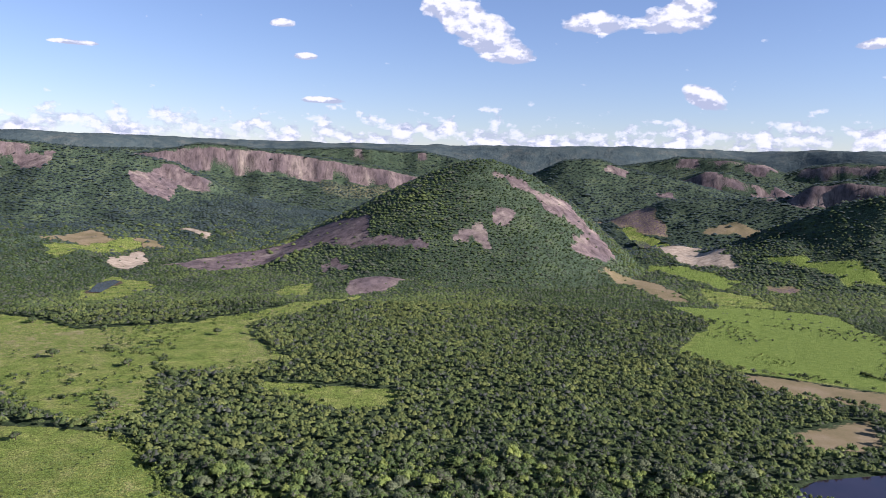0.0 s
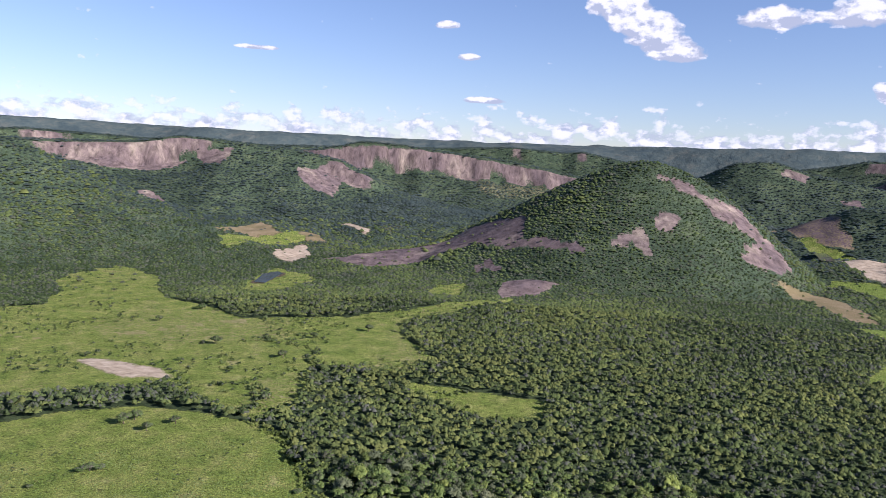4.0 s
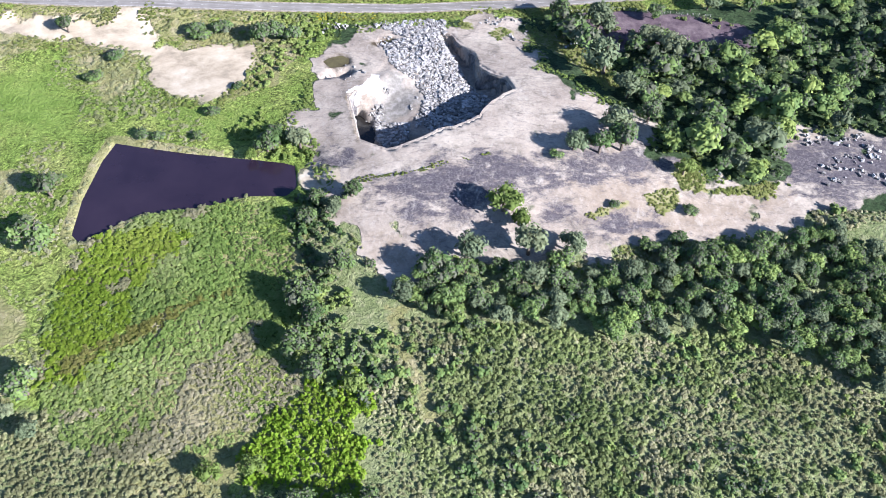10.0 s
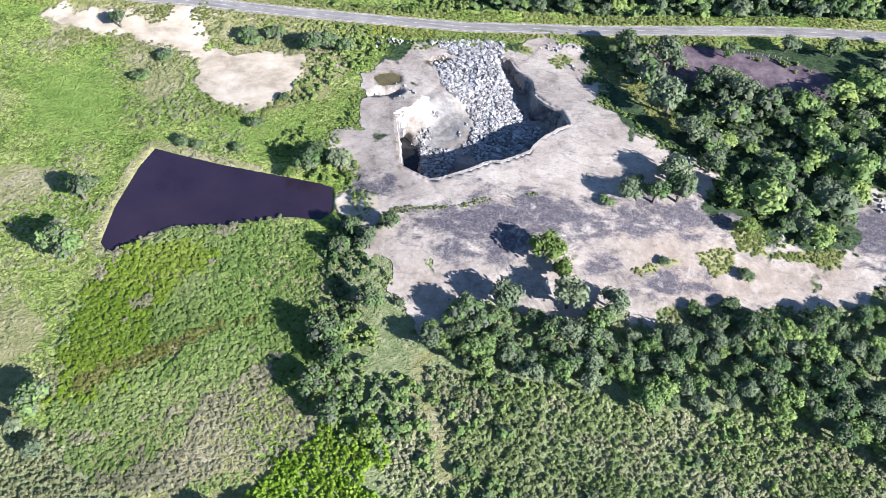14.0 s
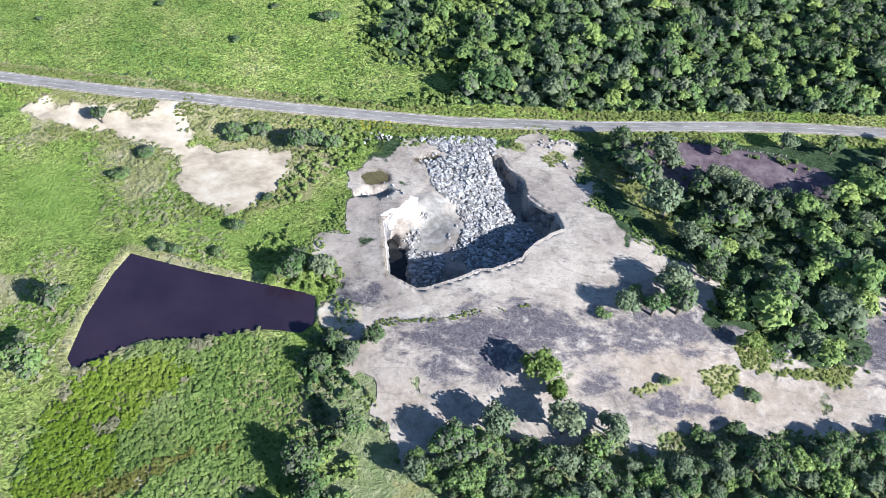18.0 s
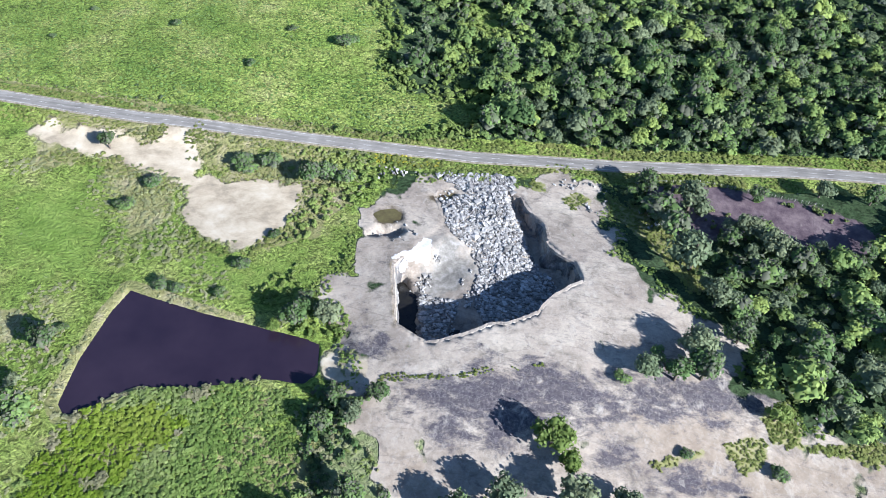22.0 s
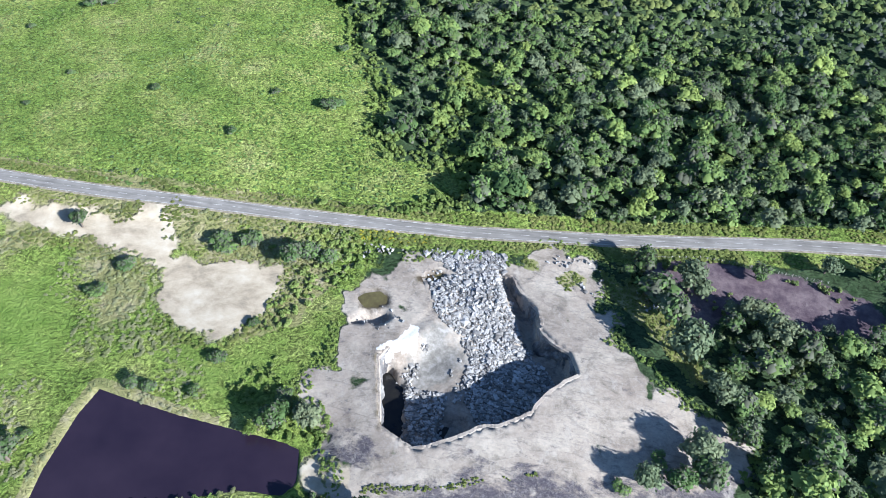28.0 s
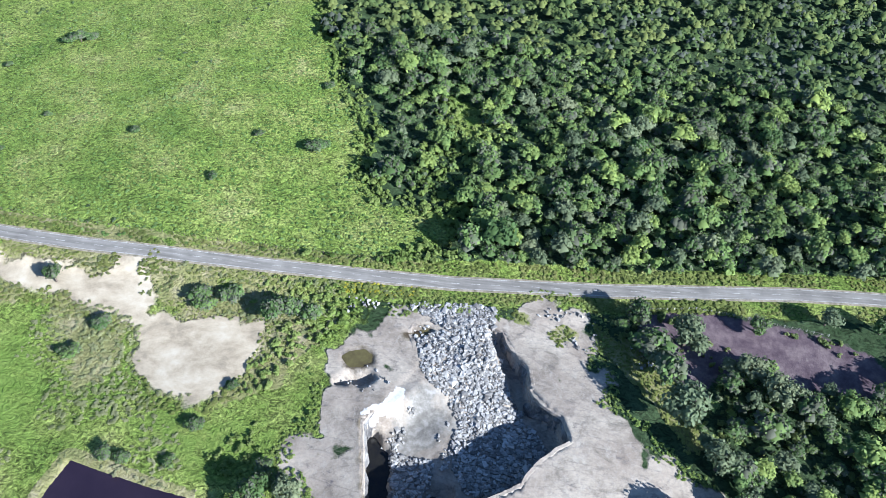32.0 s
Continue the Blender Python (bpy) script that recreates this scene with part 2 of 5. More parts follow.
REED_SE = [(-66, -154), (-55, -144), (-40, -144), (-28, -149), (-28, -155), (-42, -160), (-50, -168), (-62, -176), (-80, -174)]
TRACK = [(-3, -121), (5, -121), (1, -132), (9, -145), (14, -165), (10, -165), (4, -145), (-3, -132)]
E9 = [(980, 1745), (1040, 1679), (1084, 1607), (978, 1451), (1004, 1646)]
CLIFF_C = [(1234, 2361), (1330, 2340), (1335, 2306), (1235, 2332)]
CLIFF_D = [(1688, 2461), (1790, 2450), (1758, 2397), (1706, 2429)]
CLIFF_DD = [(1987, 2589), (2110, 2560), (2111, 2493), (2039, 2523)]
CLIFF_DE = [(1860, 2327), (1960, 2310), (1957, 2271), (1880, 2270)]
SCAR_E = [(1363, 2178), (1427, 2165), (1396, 2120), (1354, 2149)]
SCAR_A = [(-830, 1640), (-850, 1800), (-790, 1860), (-740, 1800), (-735, 1680), (-770, 1600)]
NOSE = [(-406, 2131), (-342, 2206), (-255, 2215), (-250, 2173), (-284, 2097), (-290, 1990), (-346, 2023), (-379, 2038)]
CLIFF_A = [(-762, 2133), (-623, 2146), (-632, 2064), (-693, 2095), (-746, 2129)]
CLIFF_AA = [(-1124, 1977), (-968, 2054), (-867, 2084), (-725, 2113), (-778, 2064), (-904, 2018), (-1027, 1999)]
TONGUE = [(-215, 1300), (-154, 1352), (-78, 1385), (1, 1404), (62, 1424), (108, 1442), (151, 1430), (200, 1330), (205, 1236), (155, 1255), (117, 1300), (38, 1306), (-33, 1285), (-102, 1255), (-165, 1245)]
BAND = [(192, 1230), (232, 1224), (266, 1187), (325, 1149), (286, 1144), (225, 1173)]
BAND_B = [(358, 1154), (394, 1171), (449, 1167), (446, 1146), (420, 1116), (406, 1139), (368, 1141)]
BAND_C = [(469, 1234), (498, 1239), (526, 1218), (494, 1200), (469, 1208)]
HUMP = [(121, 1000), (141, 1030), (184, 1041), (243, 1031), (260, 1026), (214, 997), (166, 986), (129, 955)]
SCAR_F = [(83, 1185), (116, 1190), (144, 1167), (133, 1146), (88, 1159)]
STREAK = [(491, 1337), (536, 1351), (577, 1340), (618, 1328), (667, 1335), (690, 1290), (674, 1267), (618, 1243), (592, 1272), (565, 1300), (527, 1320)]
STREAK_B = [(651, 1287), (691, 1266), (714, 1233), (725, 1201), (684, 1201), (638, 1218)]
APRON = [(613, 1155), (652, 1187), (711, 1215), (723, 1183), (739, 1159), (687, 1118), (636, 1118), (608, 1127)]
BLUFFS = [CLIFF_C, CLIFF_D, CLIFF_DD, CLIFF_DE, SCAR_E, SCAR_A, NOSE, CLIFF_A, CLIFF_AA, TONGUE, BAND, BAND_B, BAND_C, HUMP, SCAR_F, STREAK, STREAK_B, APRON]
ROUGH = [(-130, -160), (-98, -158), (-86, -174), (-60, -179), (-50, -188), (-60, -215), (-140, -215)]
SHORE = [(-41, -54), (-33, -53), (-26, -64), (-33, -72), (-39, -66)]
WOOD_E = [(63, 36), (75, 21), (85, 6), (91, -8), (98, -23), (107, -36), (100, -50), (116, -53), (126, -64), (150, -62), (165, -42), (190, -38), (330, -60), (330, 62), (200, 62), (165, 36), (136, 24), (106, 24), (88, 32), (76, 46), (62, 46)]


def stretched(poly, by):
    """An outline with its southern side moved out to fit the camera's low view."""
    mid = sum(p[1] for p in poly) / len(poly)
    return [(x, y - by if y < mid else y) for x, y in poly]


C3, C4, C5, C6, C9, C7 = (stretched(p, 34) for p in (C3, C4, C5, C6, C9, C7))
E3, E4, E5, E6, E7, E9, E10 = (stretched(p, 34) for p in (E3, E4, E5, E6, E7, E9, E10))
LANE, VALE_B, POND2, LAKE2 = (stretched(p, 20) for p in (LANE, VALE_B, POND2, LAKE2))
BLUFFS = [stretched(p, 24 if p in (TONGUE, HUMP) else 8) for p in BLUFFS]

LUSH = [[(-97, -22), (-73, -18), (-56, -21), (-56, -35), (-75, -38), (-90, -35)], MEADOW, BRIGHT, GLADE, E1, E3, E4]

# ---- terrain ----
def hash2(i, j, s):
    n = (i * 374761393 + j * 668265263 + s * 974634777) & 0xFFFFFFFF
    n = ((n ^ (n >> 13)) * 1274126177) & 0xFFFFFFFF
    return ((n ^ (n >> 16)) & 0xFFFF) / 65535.0


def vnoise(x, y, s=0):
    """Smooth value noise from -1 to 1."""
    i, j = np.floor(x).astype(np.int64), np.floor(y).astype(np.int64)
    u, v = x - i, y - j
    u, v = u * u * (3 - 2 * u), v * v * (3 - 2 * v)
    a = hash2(i, j, s) * (1 - u) + hash2(i + 1, j, s) * u
    b = hash2(i, j + 1, s) * (1 - u) + hash2(i + 1, j + 1, s) * u
    return 2 * (a * (1 - v) + b * v) - 1


def fbm(x, y, size, octaves=4, s=0):
    out, amp = 0.0, 0.5
    for k in range(octaves):
        out = out + amp * vnoise(x / size * 2 ** k + 17.3 * k, y / size * 2 ** k - 9.1 * k, s + k)
        amp *= 0.5
    return out


def sstep(a, b, v):
    t = np.clip((v - a) / (b - a), 0, 1)
    return t * t * (3 - 2 * t)


def line_gap(x, y, pts):
    """Distance to a polyline in plan, and the values carried along it, blended between its legs."""
    best, sum_w = np.full(np.shape(x), 1e9), np.zeros(np.shape(x))
    vals = [np.zeros(np.shape(x)) for _ in pts[0][2:]]
    for (ax, ay, *av), (bx, by, *bv) in zip(pts, pts[1:]):
        dx, dy = bx - ax, by - ay
        t = np.clip(((x - ax) * dx + (y - ay) * dy) / (dx * dx + dy * dy), 0, 1)
        d = np.hypot(x - ax - t * dx, y - ay - t * dy)
        w = 1 / (d + 8) ** 3
        best, sum_w = np.minimum(d, best), sum_w + w
        for k, (a, b) in enumerate(zip(av, bv)):
            vals[k] += w * (a + t * (b - a))
    return best, *(v / sum_w for v in vals)


def inside(x, y, poly):
    """Whether points lie in a polygon."""
    hit = np.zeros(np.shape(x), bool)
    for (ax, ay), (bx, by) in zip(poly, poly[1:] + poly[:1]):
        if ay != by:
            hit ^= ((ay > y) != (by > y)) & (x < (bx - ax) * (y - ay) / (by - ay) + ax)
    return hit


def edge_gap(x, y, poly):
    """Signed distance to a polygon's edge, negative inside."""
    d, _ = line_gap(x, y, [(a, b, 0) for a, b in poly + poly[:1]])
    return np.where(inside(x, y, poly), -d, d)


HILL = (490, 1450, 239)          # the bald hill: centre and height
# ridges: crest lines (x, y, crest height, height of the cliff below it), half width of the top, length of the foot slope, its bend
RANGE_WEST = ([(-1900, 1350, 240, 20), (-1500, 1720, 232, 0), (-1265, 1960, 232, 10), (-1130, 2045, 232, 36), (-930, 2130, 240, 52), (-789, 2185, 262, 62), (-700, 2200, 258, 30), (-626, 2205, 252, 0), (-473, 2233, 240, 0), (-359, 2245, 222, 10), (-290, 2240, 206, 42), (-215, 2225, 172, 40), (-100, 2225, 112, 0), (60, 2230, 66, 0)], 34, 760, 1.55)
RANGE_CLIFF = ([(-520, 2720, 235, 20), (-413, 2670, 248, 50), (-256, 2695, 283, 74), (-100, 2705, 276, 80), (53, 2705, 256, 80), (210, 2695, 240, 68), (355, 2680, 224, 56), (530, 2650, 192, 34), (700, 2600, 150, 20)], 42, 640, 1.7)
DOME_HILL = ([(860, 2560, 120, 0), (1000, 2501, 196, 0), (1120, 2455, 258, 0), (1238, 2405, 264, 8), (1335, 2358, 226, 14), (1500, 2270, 190, 0), (1700, 2180, 140, 0)], 40, 560, 1.35)
RANGE_EAST = ([(1450, 2970, 225, 0), (1600, 2900, 248, 0), (1691, 2855, 264, 16), (1797, 2790, 290, 26), (1999, 2664, 284, 28), (2094, 2598, 262, 34), (2168, 2544, 230, 10), (2252, 2477, 262, 40), (2349, 2396, 276, 30), (2600, 2200, 266, 20)], 60, 480, 1.3)
SHELF_EAST = ([(1590, 2570, 150, 10), (1669, 2517, 198, 36), (1743, 2472, 226, 46), (1816, 2425, 220, 40), (1871, 2388, 184, 26), (1957, 2327, 176, 36), (2007, 2289, 140, 20)], 36, 420, 1.3)
WOOD_RIDGE = ([(1030, 1905, 50, 0), (1125, 1848, 96, 0), (1198, 1808, 130, 0), (1337, 1723, 142, 0), (1464, 1634, 150, 0), (1535, 1578, 150, 0)], 40, 300, 1.2)
MESA = ([(1480, 1620, 140, 20), (1533, 1575, 192, 52), (1599, 1520, 206, 60), (1670, 1456, 194, 52), (1800, 1340, 196, 50)], 30, 380, 1.5)
DARK_HILL = ([(1000, 1290, 18, 0), (1071, 1239, 60, 0), (1128, 1198, 95, 0), (1191, 1150, 132, 0), (1241, 1108, 164, 0), (1290, 1065, 176, 0), (1420, 960, 184, 0), (1600, 830, 176, 0)], 26, 300, 1.25)
RANGE_BACK = ([(-900, 3150, 258, 0), (-400, 3330, 270, 0), (100, 3370, 286, 18), (400, 3330, 300, 24), (640, 3300, 284, 10), (720, 3270, 292, 24), (830, 3240, 270, 10), (960, 3180, 240, 0)], 60, 420, 1.4)
RANGE_FAR_WEST = ([(-2300, 2500, 262, 10), (-1900, 2750, 262, 10), (-1650, 2860, 285, 24), (-1350, 2990, 272, 22), (-1100, 3060, 262, 10), (-700, 3180, 258, 0)], 70, 420, 1.4)
SPUR_WEST = ([(-1500, 1050, 240, 0), (-1200, 1330, 230, 0), (-997, 1505, 216, 0), (-936, 1538, 206, 0), (-895, 1559, 184, 0), (-806, 1599, 146, 0), (-700, 1640, 92, 0), (-600, 1660, 50, 0)], 40, 520, 1.5)
RIDGES = [RANGE_WEST, RANGE_CLIFF, DOME_HILL, RANGE_EAST, SHELF_EAST, WOOD_RIDGE, MESA, DARK_HILL, RANGE_BACK, RANGE_FAR_WEST, SPUR_WEST]
SPUR = [(215, 1430, 112), (150, 1415, 80), (60, 1400, 44), (-30, 1375, 26), (-120, 1345, 16), (-215, 1310, 9)]      # rock tongue west of the hill
KNOLL = (190, 1006, 20, 85, 40)      # bare granite hump in the wood: place, height, reach


def hill_height(x, y):
    cx, cy, top = HILL
    dx, dy = x - cx, y - cy
    r = np.hypot(dx, dy) + 1e-6
    c, s = dx / r, dy / r
    r = np.sqrt(r * r + 45 ** 2) - 45 * np.exp(-r / 200)
    e, w, f, b = np.clip(c, 0, 1) ** 2, np.clip(-c, 0, 1) ** 2, np.clip(-s, 0, 1) ** 2, np.clip(s, 0, 1) ** 2
    reach = 372 * e + 570 * w + 470 * f + 520 * b
    bend, fall = 1.6 * e + 1.2 * w + 1.2 * f + 1.2 * b, 1.0 * e + 1.25 * w + 1.2 * f + 1.25 * b
    q = np.clip(r * (1 + 0.05 * fbm(x, y, 160, 3, 5)) / reach, 0, 1)
    return top * (1 - q ** bend) ** fall


def road_y(x):
    """The road's middle line: y over x."""
    return np.interp(x, [-900, -300, -227, -199, -171, -146, -111, -80, -28, 3, 33, 66, 110, 138, 167, 200, 260, 420, 900],
                     [90, 53, 50, 49, 47.6, 47, 48, 49, 51.5, 53.5, 56, 58.5, 63, 65.8, 67.3, 67.5, 65, 50, -30])


def road_z(x):
    return np.interp(x, [-300, -230, -130, -60, 0, 60, 140, 260], [6, 5.2, 3.2, -0.5, -3.4, -3.5, -2, 0])


def pit_floor(x, y):
    """Quarry floor: flooded along the west wall and in one hole, a rubble ramp up to the north."""
    ramp = -10.3 + 6.8 * sstep(-24, 32, y - 0.12 * x)
    wall = np.abs((x + 23) * 27 + (y + 16) * 6) / 27.7
    ramp = ramp - 4.0 * sstep(8.5, 5.0, wall + 4 * fbm(x, y, 7, 3, 7)) * sstep(-10, -16, y) - 3.0 * sstep(6.5, 4.0, np.hypot(x - 7, y + 37) + 3 * fbm(x, y, 6, 2, 9))
    ramp = ramp - 5.0 * sstep(8, 3, line_gap(x, y, [(22, 31), (27, 20), (32, 14), (33, 4)])[0])
    return ramp + 2.2 * sstep(-9, 6, x) + 1.6 * fbm(x, y, 13, 3, 3)


def pit_shelf(x, y):
    """1 where the north-west of the pit runs out level with the rock."""
    return sstep(-9.5, -5.5 + 12 * sstep(-14, -3, x), y - 0.25 * x) * sstep(9, -6, x)


def near_height(x, y):
    """The ground round the quarry."""
    z = -3.5 + 8 * sstep(-20, -140, x) * sstep(0, 80, y) + 5 * sstep(120, 260, x) * sstep(-100, 60, y)
    z = z + 1.2 * fbm(x, y, 70, 3, 2)
    dome = np.exp(-(((x - 45) / 75) ** 2 + ((y + 40) / 52) ** 2) ** 1.3)
    z = z + 9.5 * dome
    bank = edge_gap(x, y, POND)
    z = np.where(bank < 14, -3.0 + (z + 3.0) * sstep(2, 14, bank) - 2.2 * sstep(0.6, -2.5, bank), z)
    for pool in POOLS:
        z = z - 0.9 * sstep(0.5, -1.5, edge_gap(x, y, pool))
    z = z - 3.2 * sstep(0.8, -1.6, edge_gap(x, y, HOLLOW) + 3.6 * fbm(x, y, 5, 3, 6))
    d = np.abs(y - road_y(x)) * 0.98
    z = z * sstep(4.5, 13, d) + (road_z(x) - 0.25) * sstep(13, 4.5, d)
    gap = edge_gap(x, y, PIT)
    deep = pit_floor(x, y)
    deep = deep + (z - 0.4 - deep) * pit_shelf(x, y)
    return np.where(gap < 0, np.minimum(z, deep + (z - deep) * sstep(-0.8, 0, gap)), z)


def ridge(k, x, y):
    """One range: its height over the plan, and 1 where its cliff stands bare."""
    pts, top, foot, bend = RIDGES[k]
    d, crest, cliff = line_gap(x, y, pts)
    d = d * (1 + 0.16 * fbm(x, y, 420, 3, 20 + k)) + 26 * fbm(x, y, 120, 4, 30 + k)
    cliff = cliff * (1 + 0.5 * fbm(x, y, 170, 3, 50 + k))
    u = np.clip((d - top) / foot, 0, 1)
    z = crest + 8 * sstep(top, 0, d) - cliff * sstep(top, top + 30, d) - (crest - cliff) * (1 - (1 - u) ** bend)
    z = np.where(u < 1, z + 20 * fbm(x, y, 210, 4, 40 + k) * sstep(1, 0.6, u) * sstep(0.03, 0.2, u), 0)
    bare = sstep(top - 12, top, d) * (1 - sstep(0, 16, d - top - np.maximum(24 + 44 * fbm(x, y, 90, 3, 60 + k), 4))) * sstep(18, 34, cliff + 14 * fbm(x, y, 60, 3, 70 + k))
    return z, bare


def terrain(x, y):
    x, y = np.asarray(x, float), np.asarray(y, float)
    r = np.hypot(x, y + 290)
    z = near_height(x, y) * sstep(900, 420, r)
    z = z + sstep(420, 900, r) * (7 * fbm(x, y, 330, 3, 8) + 4)
    z = z + 8 * sstep(1300, 2600, r) * (1 + fbm(x, y, 500, 3, 4))
    hill = hill_height(x, y)
    z = np.where(hill > 0, np.maximum(z, hill + 0.1 * z), z)
    d, crest = line_gap(x, y, SPUR)
    z = np.maximum(z, np.where(d < 150, crest * (1 - np.clip(d / 145, 0, 1) ** 1.25), -99))
    cx, cy, high, wide, deep = KNOLL
    z = z + high * np.exp(-(((x - cx) / wide) ** 2 + ((y - cy) / deep) ** 2))
    far = r > 900
    for k in range(len(RIDGES)):
        z[far] = np.maximum(z[far], ridge(k, x[far], y[far])[0])
    plateau = sstep(3750, 4450, r + 350 * fbm(x, y, 900, 3, 11))
    return np.where(plateau > 0, np.maximum(z, plateau * (338 + 30 * fbm(x, y, 1500, 3, 13))), z)

# ---- materials ----
def material(name, rough=0.9, spec=0.2):
    m = bpy.data.materials.new(name)
    m.use_nodes = True
    b = m.node_tree.nodes["Principled BSDF"]
    b.inputs["Roughness"].default_value = rough
    b.inputs["Specular IOR Level"].default_value = spec
    return m, m.node_tree, b


def node(tree, kind, **values):
    n = tree.nodes.new(kind)
    for key, value in values.items():
        key = key.replace("_", " ")
        if key in n.inputs:
            n.inputs[key].default_value = value
    return n


def noise_at(tree, scale, detail=4.0, rough=0.55, warp=0.0, stretch=None):
    n = node(tree, "ShaderNodeTexNoise", Scale=scale, Detail=detail, Roughness=rough, Distortion=warp)
    geo = tree.nodes.new("ShaderNodeNewGeometry")
    if stretch:
        mp = tree.nodes.new("ShaderNodeMapping")
        mp.inputs["Rotation"].default_value = (0, 0, radians(stretch[3]))
        mp.inputs["Scale"].default_value = stretch[:3]
        tree.links.new(geo.outputs["Position"], mp.inputs["Vector"])
        tree.links.new(mp.outputs[0], n.inputs["Vector"])
    else:
        tree.links.new(geo.outputs["Position"], n.inputs["Vector"])
    return n.outputs["Fac"]


def ramp(tree, fac, *stops):
    """A colour ramp: (position, colour) stops."""
    r = tree.nodes.new("ShaderNodeValToRGB")
    e = r.color_ramp.elements
    while len(e) < len(stops):
        e.new(0.5)
    for slot, (p, c) in zip(e, stops):
        slot.position = p
        slot.color = (*c, 1) if isinstance(c, tuple) else (c, c, c, 1)
    tree.links.new(fac, r.inputs[0])
    return r.outputs[0]


def mix(tree, fac, a, b, how="MIX"):
    n = tree.nodes.new("ShaderNodeMix")
    n.data_type, n.blend_type = "RGBA", how
    for slot, v in ((0, fac), (6, a), (7, b)):
        if isinstance(v, (int, float)):
            n.inputs[slot].default_value = v if slot == 0 else (v, v, v, 1)
        elif isinstance(v, tuple):
            n.inputs[slot].default_value = (*v, 1)
        else:
            tree.links.new(v, n.inputs[slot])
    return n.outputs[2]


def calc(tree, how, a, b):
    n = tree.nodes.new("ShaderNodeMath")
    n.operation = how
    for slot, v in ((0, a), (1, b)):
        if isinstance(v, (int, float)):
            n.inputs[slot].default_value = v
        else:
            tree.links.new(v, n.inputs[slot])
    return n.outputs[0]


def attribute(tree, name):
    n = tree.nodes.new("ShaderNodeAttribute")
    n.attribute_name = name
    return n.outputs["Fac"]


def bump(tree, b, height, strength=0.5, distance=0.2):
    n = node(tree, "ShaderNodeBump", Strength=strength, Distance=distance)
    tree.links.new(height, n.inputs["Height"])
    tree.links.new(n.outputs[0], b.inputs["Normal"])


def rock_colour(tree):
    """Pale weathered granite: sandy patches, grey lichen, dark streaks."""
    base = ramp(tree, noise_at(tree, 0.055, 6, 0.62), (0.34, (0.208, 0.17, 0.132)), (0.5, (0.284, 0.238, 0.183)), (0.64, (0.35, 0.3, 0.231)))
    streak = ramp(tree, noise_at(tree, 0.35, 7, 0.72, 0.6, (1.0, 2.4, 1.0, 25)), (0.45, 0.0), (0.66, 1.0))
    patch = ramp(tree, noise_at(tree, 0.028, 3, 0.6), (0.42, 0.0), (0.6, 1.0))
    base = mix(tree, calc(tree, "MULTIPLY", streak, calc(tree, "MULTIPLY", patch, 0.3)), base, (0.066, 0.0607, 0.064))
    cloud = ramp(tree, noise_at(tree, 0.075, 9, 0.7, 0.8), (0.36, 0.62), (0.46, 0.92), (0.56, 1.04), (0.66, 1.14))
    base = mix(tree, 1.0, base, cloud, "MULTIPLY")
    wob = calc(tree, "MULTIPLY", calc(tree, "SUBTRACT", noise_at(tree, 0.13, 6, 0.7), 0.5), 2.2)
    tan = ramp(tree, noise_at(tree, 0.2, 5, 0.6), (0.3, (0.178, 0.139, 0.099)), (0.5, (0.238, 0.191, 0.139)), (0.72, (0.304, 0.251, 0.188)))
    base = mix(tree, ramp(tree, calc(tree, "ADD", attribute(tree, "tan"), wob), (0.4, 0.0), (0.85, 0.85)), base, tan)
    sear = ramp(tree, noise_at(tree, 0.17, 9, 0.74, 0.5, (1.0, 2.2, 1.0, 20)), (0.42, 1.0), (0.56, 0.9), (0.66, 0.2))
    lichen = ramp(tree, noise_at(tree, 1.1, 5, 0.7), (0.3, (0.033, 0.0297, 0.0363)), (0.7, (0.099, 0.0858, 0.0891)))
    base = mix(tree, calc(tree, "MULTIPLY", ramp(tree, calc(tree, "ADD", attribute(tree, "burn"), calc(tree, "MULTIPLY", calc(tree, "SUBTRACT", noise_at(tree, 0.085, 8, 0.75, 0.3, (1.0, 1.6, 1.0, 20)), 0.5), 3.0)), (0.25, 0.0), (0.62, 1.0)), sear), base, lichen)
    vor = node(tree, "ShaderNodeTexVoronoi", Scale=0.11)
    vor.feature = "DISTANCE_TO_EDGE"
    geo = tree.nodes.new("ShaderNodeNewGeometry")
    mp = tree.nodes.new("ShaderNodeMapping")
    mp.inputs["Scale"].default_value, mp.inputs["Rotation"].default_value = (0.5, 1.5, 1), (0, 0, radians(-18))
    tree.links.new(geo.outputs["Position"], mp.inputs["Vector"])
    tree.links.new(mp.outputs[0], vor.inputs["Vector"])
    crack = ramp(tree, calc(tree, "ADD", vor.outputs["Distance"], calc(tree, "MULTIPLY", calc(tree, "SUBTRACT", noise_at(tree, 0.3, 6, 0.7), 0.5), 0.35)), (0.0, 1.0), (0.03, 0.0))
    base = mix(tree, calc(tree, "MULTIPLY", crack, 0.28), base, (0.0792, 0.0693, 0.066))
    vein = ramp(tree, noise_at(tree, 0.33, 5, 0.6, 0.6), (0.475, 0.0), (0.497, 1.0), (0.503, 1.0), (0.525, 0.0))
    base = mix(tree, calc(tree, "MULTIPLY", vein, 0.22), base, (0.33, 0.304, 0.264))
    stain = ramp(tree, noise_at(tree, 0.2, 8, 0.72, 0.2, (1.0, 1.5, 1.0, 12)), (0.33, 0.6), (0.43, 0.0))
    base = mix(tree, stain, base, (0.075, 0.066, 0.066))
    cream = ramp(tree, noise_at(tree, 0.11, 7, 0.68, 0.2, (1.6, 1.0, 1.0, 40)), (0.58, 0.0), (0.68, 0.55))
    base = mix(tree, cream, base, (0.37, 0.33, 0.27))
